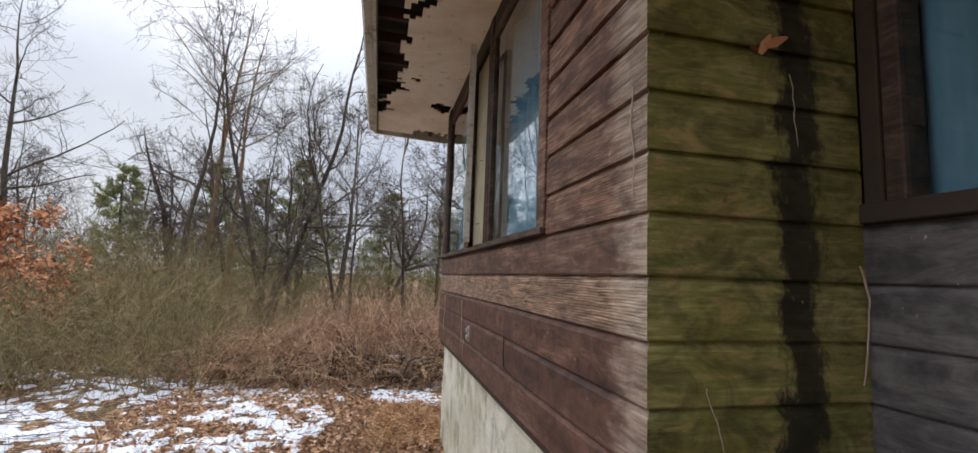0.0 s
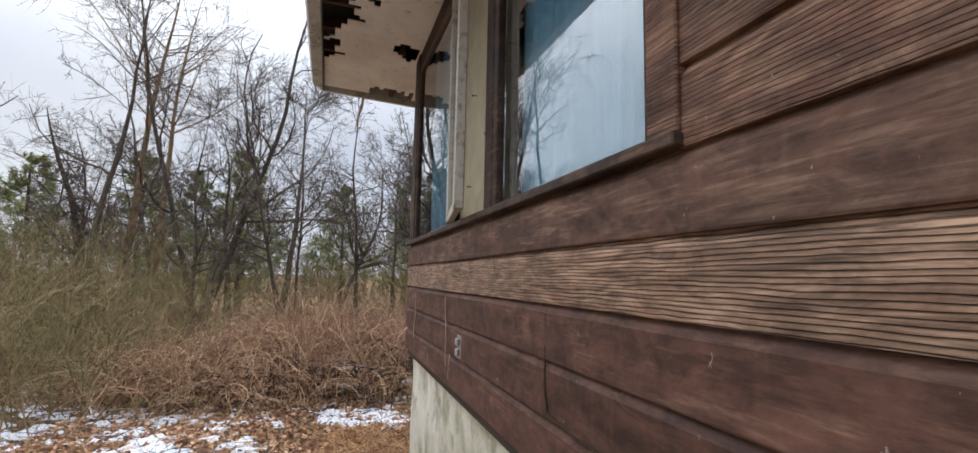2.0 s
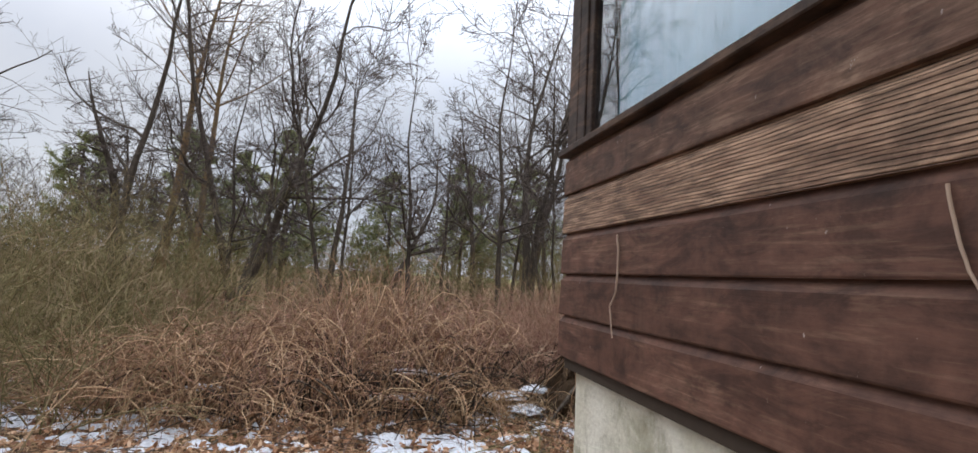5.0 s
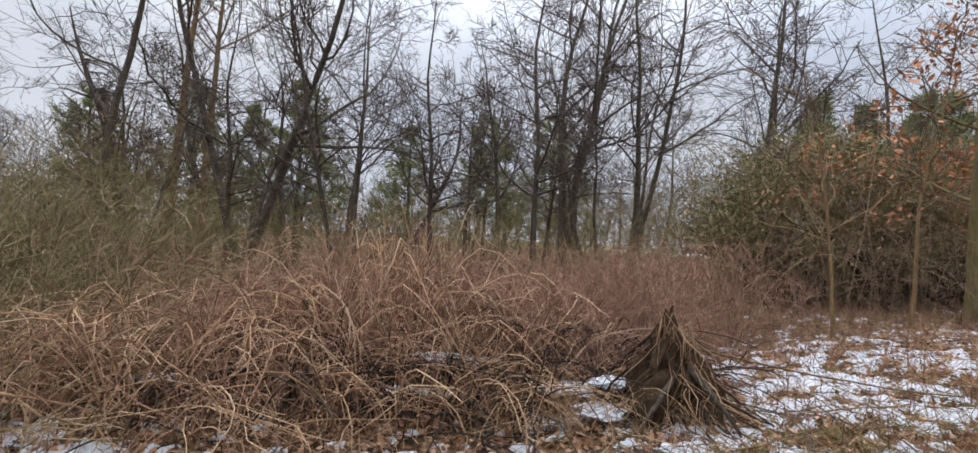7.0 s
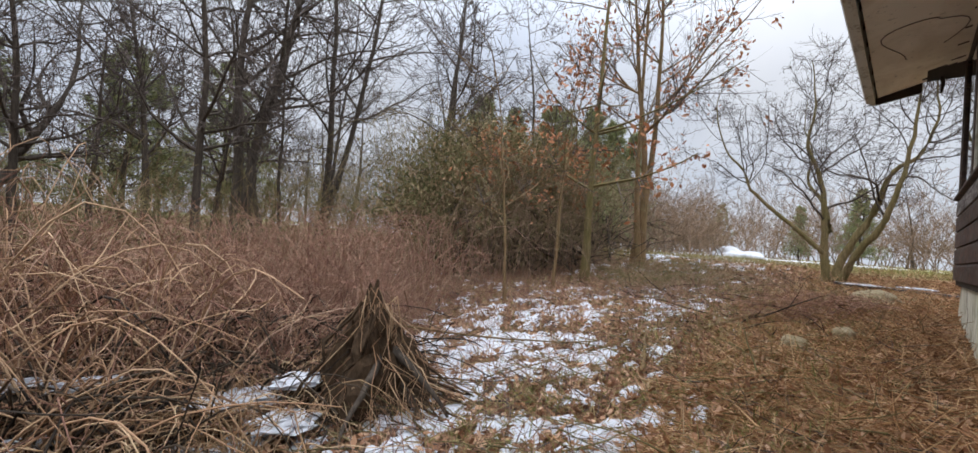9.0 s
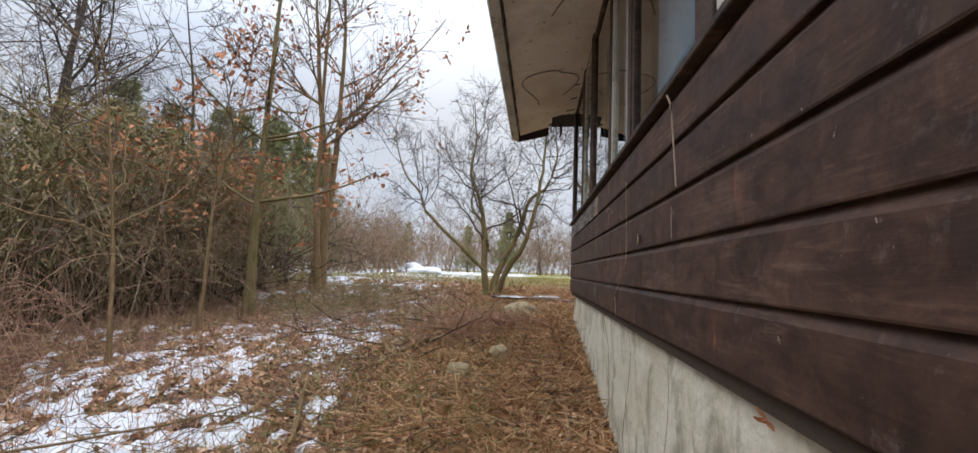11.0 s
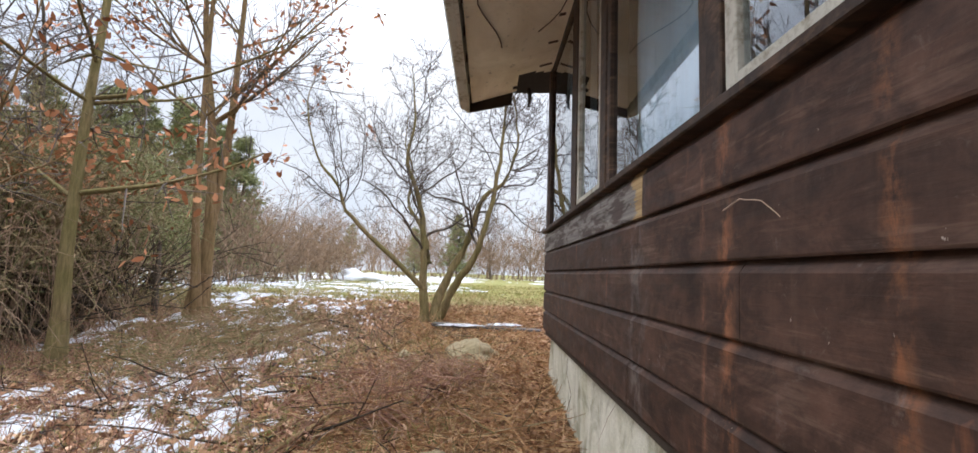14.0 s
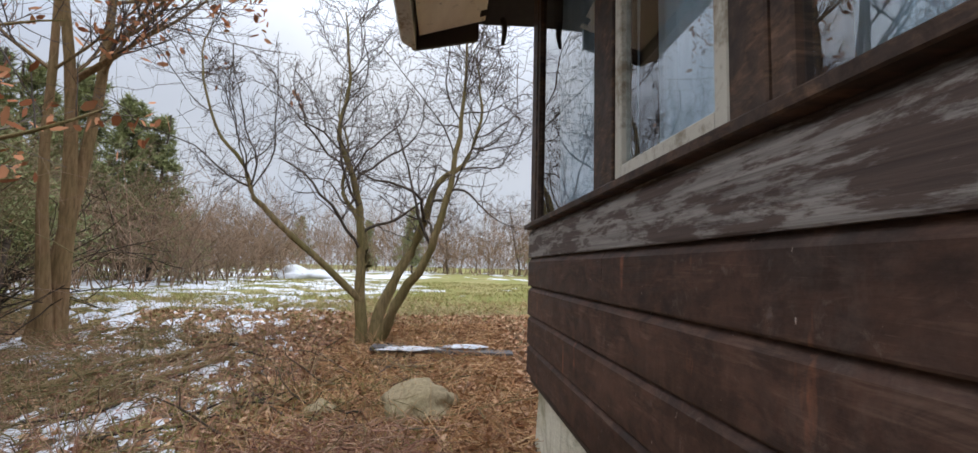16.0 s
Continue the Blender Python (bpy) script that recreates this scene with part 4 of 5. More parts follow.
def ring_area(cx, cy, rx, ry):
    def pick(g, n):
        a, r = g.uniform(0, 6.28, n), np.sqrt(g.uniform(0, 1, n))
        return cx + rx * r * np.cos(a), cy + ry * r * np.sin(a)
    return pick


def rect_area(x0, x1, y0, y1):
    return lambda g, n: (g.uniform(x0, x1, n), g.uniform(y0, y1, n))


def arching_canes(seed, n, inside, height, r, reach, mat, name, label, shoots=3):
    """Canes that rise from the ground and arch over, with fine side shoots."""
    g = np.random.default_rng(seed)
    x, y = inside(g, n)
    t = np.linspace(0, 1, 9)[None, :]
    a = g.uniform(0, 6.28, n)
    h = height(x, y) * g.uniform(0.3, 1.1, n)
    ln = reach * g.uniform(0.35, 1.35, n)
    arc = h[:, None] * np.sin(np.pi * (t * g.uniform(0.5, 0.98, (n, 1))) ** g.uniform(0.6, 1.1, (n, 1)))
    bend = g.normal(size=(n, 1)) * 0.8 * t
    px = x[:, None] + np.cos(a[:, None] + bend) * ln[:, None] * t + np.cumsum(g.normal(size=(n, 9)), 1) * 0.018
    py = y[:, None] + np.sin(a[:, None] + bend) * ln[:, None] * t + np.cumsum(g.normal(size=(n, 9)), 1) * 0.018
    pz = ground_z(x, y)[:, None] - 0.03 + arc + np.cumsum(g.normal(size=(n, 9)), 1) * 0.012
    p = np.stack([px, py, pz], -1)
    rad = (r * g.uniform(0.55, 1.35, n))[:, None] * np.linspace(1, 0.4, 9)[None, :]
    side = branches(g, (p, rad), shoots, 0.38, 0.6, 5, 0.22, 0.08, 0.25, 1.0, 0.55, r * 0.3)
    return stuff(name, tubes(name, [(p, rad)], mat, 3, [side]), label, "brambles")


def brush(seed, n, inside, height, mat, name, label, r=0.004, shoots=6, twigs=3, lean=0.35, far=False):
    """Upright twiggy shrubs: thin stems with side twigs, twice forked."""
    g = np.random.default_rng(seed)
    x, y = inside(g, n)
    p0 = np.stack([x, y, ground_z(x, y) - 0.03], -1)
    d = np.stack([g.normal(size=n) * lean, g.normal(size=n) * lean, np.ones(n)], -1)
    stem = grow(g, p0, d, height * g.uniform(0.4, 1.15, n), r * 1.4, 6, 0.14, 0.0)
    b1 = branches(g, stem, shoots, 0.5, 0.65, 4, 0.2, 0.03, 0.15, 1.0, 0.5, r * 0.5)
    b2 = branches(g, b1, twigs, 0.5, 0.6, 3, 0.25, 0.03, 0.2, 1.0, 0.5, r * 0.4)
    me = tubes(name, [stem], mat, 3, [b1, b2]) if far else tubes(name, [stem, b1], mat, 3, [b2])
    return stuff(name, me, label, "shrubs")


def mound(x, y):
    """How high the brambles stand."""
    lump = 0.55 + 0.9 * fbm(np.asarray(x) * 0.9 + 30, np.asarray(y) * 0.9 + 30, 21)
    return 0.18 + 1.25 * lump * np.exp(-((x - 0.3) / 2.5) ** 2 - ((y - 9.1) / 1.8) ** 2) + 0.45 * np.exp(-((x + 2.4) / 1.5) ** 2 - ((y - 7.3) / 1.0) ** 2)


# brambles in front of the house corner
arching_canes(1, 2200, ring_area(-0.4, 9.3, 3.5, 1.8), mound, 0.0042, 1.05, M_CANE, "bramble_thicket", "arching red-brown bramble canes in a dense tangle")
arching_canes(2, 1000, ring_area(-1.0, 8.35, 2.5, 1.25), lambda x, y: 1.15 * mound(x, y), 0.0068, 1.05, M_DEADCANE, "dead_bramble_canes", "dead straw-coloured canes tangled among brambles", 2)
arching_canes(66, 900, ring_area(2.9, 9.9, 2.0, 1.1), lambda x, y: 1.35 + 0 * x, 0.0038, 1.2, M_CANE, "red_bramble_arches", "low arching red bramble canes beside the snow")
# dark stems stand in for the shaded hollow within the brambles
arching_canes(3, 700, ring_area(0.3, 8.6, 2.8, 1.3), lambda x, y: 0.7 * mound(x, y), 0.012, 0.9, M_SHADE, "tangled_underbrush", "tangled dead stems darkened as the shade inside the brambles", 2)
arching_canes(4, 260, ring_area(1.2, 7.7, 0.8, 0.5), lambda x, y: 0.40 + 0 * x, 0.005, 0.7, M_STRAW, "bent_dead_stalks", "bent straw-coloured stalks around a stump", 2)
brush(13, 760, ring_area(0.5, 9.6, 3.2, 1.5), 1.35, M_CANE, "red_bramble_shoots", "upright red-brown bramble shoots", 0.0032, 5, 3, 0.5)

# shrubs and undergrowth
brush(5, 250, rect_area(-7.5, -2.4, 6.6, 9.8), 1.85, M_OLIVE, "olive_shrubs", "thin olive-brown leafless shrubs in a thicket", 0.0065, 8, 5, 0.5)
brush(6, 500, rect_area(-11, 6.5, 10.8, 15), 1.9, M_OLIVE, "scrub_belt", "brown leafless scrub in front of the woods", 0.006, 7, 4, 0.4)
brush(14, 260, rect_area(-9, -3, 10, 15), 3.0, M_OLIVE, "tall_scrub", "tall brown leafless scrub in front of the woods", 0.006, 9, 5, 0.3)
brush(7, 320, rect_area(-18, -9, 0, 15), 2.6, M_OLIVE, "scrub_edge", "brown leafless scrub at the edge of the clearing", 0.007, 7, 3, far=True)
brush(8, 280, ring_area(9.3, 12.4, 3.2, 1.5), 3.2, M_OLIVE, "thicket_stems", "tall leaning brown stems of a dense thicket", 0.008, 8, 7, 0.32)
# shade under the thicket, drawn as near-black stems
brush(15, 120, ring_area(9.6, 11.2, 3.0, 0.7), 2.2, M_SHADE, "thicket_stubs", "leaning stems darkened as the shade under a dense thicket", 0.014, 4, 2, 0.7)
brush(9, 760, rect_area(14, 32, 11.5, 24), 3.4, M_HEDGE, "hedgerow", "brown leafless hedgerow beside the lawn", 0.014, 8, 4, far=True)
brush(10, 950, rect_area(50, 78, -40, 45), 8.0, M_HEDGE, "far_hedgerow", "distant brown leafless hedgerow beyond the lawn", 0.03, 9, 4, far=True)
brush(11, 520, rect_area(-26, 14, 17, 30), 3.6, M_OLIVE, "woodland_understorey", "brown leafless undergrowth in the woods", 0.012, 8, 5, far=True)
brush(16, 420, rect_area(-50, 50, 40, 58), 9.0, M_TWIG, "far_woods", "far grey-brown leafless woods", 0.03, 10, 5, 0.2, far=True)
brush(17, 260, rect_area(-50, -30, -30, 45), 9.0, M_TWIG, "far_west_woods", "far grey-brown leafless woods", 0.03, 10, 5, 0.2, far=True)


def foliage_cloud(seed, n, centre, size, name, label, length, width, mat):
    """Leaves in ragged clumps over a shrub."""
    g = np.random.default_rng(seed)
    k = n // 60
    c = unit(g.normal(size=(k, 3))) * np.sqrt(g.uniform(0.2, 1, (k, 1)))
    c[:, 2] = np.abs(c[:, 2]) * 0.85 + 0.12
    c = np.array(centre) + c * np.array(size)
    roots = np.repeat(c, 60, 0) + g.normal(size=(k * 60, 3)) * np.array([0.24, 0.24, 0.13])
    d = unit(g.normal(size=roots.shape)) * g.uniform(*length, (len(roots), 1))
    return stuff(name, blades(name, roots, d, g.uniform(*width, len(roots)), mat, 0.03, seed), label, "shrubs")


foliage_cloud(12, 24000, (8.7, 12.0, 0.5), (3.5, 1.7, 3.2), "thicket_foliage", "dull olive foliage over a dense thicket", (0.05, 0.14), (0.015, 0.035), M_EVERGREEN)
foliage_cloud(19, 1800, (9.0, 11.0, 1.2), (3.0, 1.0, 2.3), "withered_leaves", "withered orange leaves caught in a thicket", (0.06, 0.12), (0.03, 0.06), M_OAKLEAF)
foliage_cloud(18, 14000, (12.6, 12.4, 0.9), (2.2, 1.4, 3.0), "evergreen_thicket", "dark evergreen foliage beside a dense thicket", (0.06, 0.16), (0.015, 0.035), M_NEEDLE)

arching_canes(67, 420, ring_area(8.7, 11.6, 3.2, 1.3), lambda x, y: 2.9 + 0 * x, 0.007, 2.3, M_OLIVE, "thicket_arches", "brown arching shoots over a dense thicket", 5)

arching_canes(68, 260, ring_area(8.2, 10.4, 2.8, 0.6), lambda x, y: 2.1 + 0 * x, 0.006, 1.6, M_HEDGE, "pale_thicket_shoots", "pale brown shoots arching at the thicket's edge", 4)

# trees that stand apart
bare_tree((-3.7, 16.6), 21, 12.5, 0.13, M_BARK, "bare forked tree with dark wet trunks behind brambles", "bare trees", trunks=3, leans=((-0.16, 0.1), (0.04, 0.0), (0.34, -0.1)), counts=(12, 9, 9), wander=0.09, twig=0.005)
bare_tree((4.3, 15.4), 22, 11.5, 0.13, M_BARK, "tall bare tree with two straight dark stems", "bare trees", trunks=2, leans=((-0.08, 0.0), (0.06, 0.1)), counts=(14, 9, 8), twig=0.005)
bare_tree((6.0, 15.4), 122, 10.5, 0.10, M_BARK, "slender bare tree leaning outwards behind brambles", "bare trees", trunks=3, leans=((0.12, 0.0), (0.35, 0.1), (-0.05, -0.1)), counts=(13, 9, 8), twig=0.005)
bare_tree((8.08, 9.12), 24, 9, 0.068, M_BARK_MOSS, "slender mossy trunk with spreading bare boughs", "bare trees", leans=((0.0, -0.01),), wander=0.025, counts=(22, 8, 5), twig=0.003, spread=0.85, leaves=300, low_leaves=0.30, b_len=0.28, start=0.14)
bare_tree((10.5, 9.2), 25, 10, 0.09, M_BARK_WARM, "tan-barked tree with twin trunks holding withered leaves", "bare trees", trunks=3, leans=((0.01, 0.02), (0.08, -0.10), (-0.05, 0.08)), counts=(17, 9, 7), twig=0.003, wander=0.035, up=0.08, b_len=0.30, leaves=900, low_leaves=0.6)
bare_tree((5.38, 8.81), 26, 4.5, 0.024, M_BARK_WARM, "thin leafless sapling in the snow", "bare trees", counts=(12, 5, 4))
bare_tree((6.76, 8.92), 30, 4.5, 0.028, M_BARK_WARM, "thin leafless sapling beside a thicket", "bare trees", counts=(12, 5, 4), leaves=160)
bare_tree((-8.0, 20.1), 27, 8.3, 0.20, M_BARK, "broken dead snag hung with vines", "bare trees", counts=(20, 8, 6), b_len=0.18, start=0.55, spread=0.9, up=-0.12)
bare_tree((-5.9, 14.8), 28, 10.5, 0.10, M_BARK, "bare tree with upright dark boughs", "bare trees", counts=(15, 10, 8))
bare_tree((-10.5, 15.0), 29, 10.5, 0.12, M_BARK, "bare spreading tree at the edge of the clearing", "bare trees", counts=(16, 10, 9), spread=0.7)
bare_tree((-12.5, 13.5), 129, 9.5, 0.10, M_BARK, "bare spreading tree at the edge of the clearing", "bare trees", counts=(16, 10, 9), spread=0.65)
bare_tree((-6.6, 9.6), 31, 3.6, 0.04, M_BARK_WARM, "small oak sapling full of withered orange leaves", "bare trees", counts=(16, 7, 5), leaves=1500, spread=0.75)
bare_tree((-8.2, 8.2), 32, 3.2, 0.04, M_BARK_WARM, "small oak sapling full of withered orange leaves", "bare trees", counts=(16, 7, 5), leaves=1300, spread=0.75)
bare_tree((0.1, 16.5), 33, 7.5, 0.11, M_BARK, "bare tree with a broken leaning top", "bare trees", leans=((0.10, 0.0),), counts=(14, 10, 8), wander=0.09)
bare_tree((-7.4, 21.0), 34, 14, 0.17, M_BARK_WARM, "tall straight trunk in the woods", "bare trees", leans=((0.01, 0.0),), counts=(12, 8, 7), start=0.5, wander=0.03)
bare_tree((-6.3, 20.8), 35, 14, 0.15, M_BARK_WARM, "tall straight trunk in the woods", "bare trees", leans=((0.02, 0.0),), counts=(12, 8, 7), start=0.5, wander=0.03)


def crooked_limb(g, foot, bends, r, tip, n=26):
    """A limb that starts at foot and follows a few bends (sideways, away, up), kinked on the way."""
    way = np.concatenate([[foot], np.array(foot) + np.cumsum(np.array(bends, dtype=float), 0)])
    u = np.linspace(0, len(way) - 1, n)
    p = np.stack([np.interp(u, np.arange(len(way)), way[:, k]) for k in range(3)], -1)
    for _ in range(2):
        p[1:-1] = 0.25 * p[:-2] + 0.5 * p[1:-1] + 0.25 * p[2:]
    p[2:] += np.cumsum(g.normal(size=(n - 2, 3)), 0) * 0.014
    return p[None], (r * np.linspace(1, tip, n) ** 1.3)[None]


def crooked_tree(place, seed, label):
    """A low tree with a short shared foot, crooked stems and curling twigs."""
    g = np.random.default_rng(seed)
    t = empty_thing("tree", (place[0], place[1], float(ground_z(*place))), label, "tree", "bare trees")
    stems = [
        crooked_limb(g, (0.0, 0.04, -0.1), ((0.05, 0.05, 0.8), (0.1, 0.0, 0.9), (-0.1, 0.30, 0.8), (0.1, -0.10, 0.8), (0.0, 0.15, 0.8)), 0.075, 0.16),
        crooked_limb(g, (0.0, 0.06, 0.50), ((-0.10, 0.55, 0.50), (-0.1, 0.60, 0.60), (0.0, 0.15, 0.30), (0.1, 0.35, 0.45), (0.0, 0.25, 0.70), (0.1, -0.1, 0.6)), 0.045, 0.2),
        crooked_limb(g, (0.05, -0.06, -0.1), ((0.05, -0.10, 0.60), (0.1, -0.40, 0.85), (-0.1, -0.15, 0.55), (0.1, -0.40, 0.30), (0.1, -0.15, 0.75), (0.0, 0.15, 0.8)), 0.08, 0.16),
        crooked_limb(g, (-0.05, -0.08, -0.1), ((-0.1, -0.30, 0.60), (-0.1, -0.35, 0.55), (0.0, -0.20, 0.75), (0.1, -0.15, 0.90), (0.1, -0.1, 0.8), (0.0, 0.2, 0.9)), 0.072, 0.16),
        crooked_limb(g, (0.04, 0.02, 0.9), ((0.25, 0.10, 0.55), (0.25, 0.30, 0.35), (0.1, -0.05, 0.5), (0.1, 0.20, 0.7), (0.0, -0.1, 0.6)), 0.045, 0.12),
    ]
    b1, b2, b3 = [], [], []
    for st in stems:
        under("trunk", tubes("trunk", [st], M_BARK_MOSS, 10), t)
        b1.append(branches(g, st, 15, 0.42, 0.42, 12, 0.20, 0.07, 0.28, 1.0, 0.55, 0.0055))
        b2.append(branches(g, b1[-1], 9, 0.62, 0.5, 9, 0.30, 0.04, 0.15, 1.0, 0.55, 0.0036))
        b3.append(branches(g, b2[-1], 8, 0.70, 0.6, 6, 0.34, 0.02, 0.15, 1.0, 0.55, 0.0022))
    under("limb", tubes("limb", b1, M_BARK, 4), t, "crooked dark limbs")
    under("crown", tubes("crown", b2, M_TWIG, 3, b3), t, "curling fine bare twigs")
    return t


crooked_tree((10.25, 5.62), 123, "low crooked tree with mossy yellow trunks beside the lawn")

# woods: a few shapes, repeated
protos = []
for s in range(4):
    protos.append(bare_tree((-7 + 5 * s, 24.0), 40 + s, (11, 12, 9, 10)[s], (0.13, 0.15, 0.10, 0.12)[s], M_BARK, "tall bare woodland tree", "woodland trees", twig=0.008, counts=(14, 9, 7), wander=0.08))
pines = [conifer((-4.2, 26.0), 60, 8.4, "shaggy white pine in the woods"), conifer((4.2, 26.0), 61, 7.6, "shaggy white pine in the woods"), conifer((19.5, 18.2), 62, 7.0, "dense dark spruce at the wood's edge", False)]
g = np.random.default_rng(77)


def scatter(kinds, n, x0, x1, y0, y1, lo, hi):
    for i in range(n):
        x, y = g.uniform(x0, x1), g.uniform(y0, y1)
        s = g.uniform(lo, hi)
        src = kinds[int(g.integers(0, len(kinds)))]
        m = Matrix.Translation((x, y, float(ground_z(x, y)))) @ Matrix.Rotation(g.uniform(0, 6.28), 4, "Z")
        ob = copy_thing(src, m)
        ob.scale = (s, s, s * g.uniform(0.9, 1.1))


near_kinds = [bare_tree((-1.0, 14.5), 50, 8.5, 0.075, M_BARK, "slender bare tree behind the brambles", "bare trees", trunks=2, splay=0.16, counts=(16, 10, 9), twig=0.005), bare_tree((2.9, 13.6), 51, 9.0, 0.08, M_BARK, "slender bare tree behind the brambles", "bare trees", counts=(20, 10, 9), twig=0.005, spread=0.65, wander=0.08)]
scatter(near_kinds, 7, -11, 8.5, 14.0, 19.5, 0.75, 1.15)
scatter(near_kinds, 3, -14, -9, 3, 12, 0.75, 1.1)
scatter(near_kinds, 3, 11, 17, 13, 18, 0.7, 1.0)
scatter(protos, 17, -22, 13, 17, 38, 0.7, 1.15)
scatter(protos, 8, -30, -11, -12, 20, 0.7, 1.1)
scatter(protos, 7, 13, 34, 22, 42, 0.6, 1.0)
scatter(protos, 9, 48, 80, -25, 30, 0.7, 1.0)
for k, (x, y, size) in enumerate(((-8.6, 26.5, 0.95), (-6.6, 28, 1.0), (0.6, 28, 0.85), (-15, 31, 1.1), (8.0, 27.5, 0.95), (-23, 29, 1.1))):
    m = Matrix.Translation((x, y, float(ground_z(x, y)))) @ Matrix.Rotation(1.3 * k, 4, "Z") @ Matrix.Scale(size, 4)
    copy_thing(pines[k % 2], m)
for k, (x, y, size) in enumerate(((22.0, 14.8, 0.85), (20.8, 16.4, 1.0), (18.3, 19.4, 0.95), (17.2, 20.6, 1.05), (23.4, 16.6, 1.0), (21.6, 18.6, 1.05))):
    m = Matrix.Translation((x, y, float(ground_z(x, y)))) @ Matrix.Rotation(2.1 * k, 4, "Z") @ Matrix.Scale(size, 4)
    copy_thing(pines[2], m)
scatter(pines, 5, 50, 78, -20, 28, 0.8, 1.1)


# litter and grass on the ground
def litter(seed, n, x0, x1, y0, y1, size, mat, name, label, flat=0.25, off_snow=0.3, thin=True):
    g = np.random.default_rng(seed)
    x, y = g.uniform(x0, x1, n), g.uniform(y0, y1, n)
    keep = ~((x > X1 + 0.03) & (x < XE) & (y < Y2 - 0.03) & (y > YS)) & ~((x > XG) & (y <= YS))
    x, y = x[keep], y[keep]
    keep = (snow_cover(x, y) < 0.418) | (g.uniform(size=len(x)) < off_snow)
    x, y = x[keep], y[keep]
    roots = np.stack([x, y, ground_z(x, y) + 0.008 + g.uniform(0, 0.03, len(x))], -1)
    d = g.normal(size=roots.shape) * np.array([1, 1, flat])
    d[:, 2] = np.abs(d[:, 2]) if flat > 0.5 else d[:, 2]
    d = unit(d) * g.uniform(size[0], size[1], (len(x), 1))
    w = g.uniform(size[2], size[3], len(x))
    return stuff(name, blades(name, roots, d, w, mat, size[0] * 0.3, seed, flat=thin), label, "litter")


litter(31, 48000, -3, 12, 3.0, 9.0, (0.03, 0.075, 0.02, 0.042), M_LITTER, "fallen_leaves", "brown fallen leaves strewn over the ground", 0.35, 0.2, False)
litter(36, 5000, 2.0, 9.0, 4.9, 6.8, (0.06, 0.16, 0.005, 0.009), M_GRASS, "moss_and_grass", "patchy green grass and moss beside the path", 0.8, 0.2)
litter(32, 42000, 0, 11, 4.1, 5.9, (0.10, 0.36, 0.005, 0.010), M_RUSTGRASS, "dead_grass", "flattened rust-brown dead grass along the wall", 0.2, 0.1)
litter(33, 26000, -8, 14, 1.5, 12, (0.08, 0.26, 0.004, 0.008), M_STRAW, "dry_weeds", "dry brown weeds standing in the litter", 1.2, 0.45)
litter(34, 15000, 2, 16, 4.6, 11, (0.05, 0.15, 0.004, 0.008), M_GRASS, "grass_tufts", "green winter grass in low tufts", 1.0, 0.35)
litter(35, 26000, 12, 26, -2, 12, (0.05, 0.14, 0.008, 0.014), M_GRASS, "lawn_grass", "short yellow-green lawn grass", 1.0, 0.1)



def ground_sticks(seed, n, x0, x1, y0, y1, length, r, mat, name, label):
    """Fallen twigs lying crossed on the ground and the snow, a few tilted up."""
    g = np.random.default_rng(seed)
    x, y = g.uniform(x0, x1, n), g.uniform(y0, y1, n)
    keep = (y > Y2 + 0.05) | (x < X1 - 0.1)
    x, y = x[keep], y[keep]
    n = len(x)
    a = g.uniform(0, 6.28, n)
    d = np.stack([np.cos(a), np.sin(a), np.abs(g.normal(size=n)) * 0.16], -1)
    p0 = np.stack([x, y, ground_z(x, y) + 0.015 + g.uniform(0, 0.03, n)], -1)
    size = g.uniform(length[0], length[1], n) * g.uniform(0.4, 1.0, n)
    sticks = grow(g, p0, d, size, r * g.uniform(0.5, 1.5, n), 5, 0.12, -0.02)
    side = branches(g, sticks, 2, 0.5, 0.6, 3, 0.2, 0.02, 0.2, 0.9, 0.55, r * 0.35)
    return stuff(name, tubes(name, [sticks], mat, 4, [side]), label, "twigs")


ground_sticks(81, 2300, -5, 11, 4.4, 10.5, (0.12, 0.7), 0.0045, M_TWIG, "fallen_twigs", "grey-brown fallen twigs lying on leaves and snow")
ground_sticks(82, 900, 1.0, 9.8, 4.4, 7.2, (0.15, 0.9), 0.0055, M_OLIVE, "broken_sticks", "broken brown sticks strewn along the wall")
ground_sticks(83, 130, 5.5, 10.5, 5.0, 8.5, (0.3, 1.2), 0.009, M_SHADE, "dead_branches", "dark dead branches lying crossed on the litter")
litter(37, 9000, 0.5, 10, 4.3, 6.6, (0.035, 0.08, 0.02, 0.04), M_LITTER, "curled_leaves", "large curled brown leaves beside the foundation", 0.6, 0.1, False)
litter(38, 8000, 1.5, 11, 5.8, 11, (0.12, 0.34, 0.004, 0.008), M_CANE, "dead_weed_stalks", "thin dead weed stalks standing through snow", 1.6, 0.7)

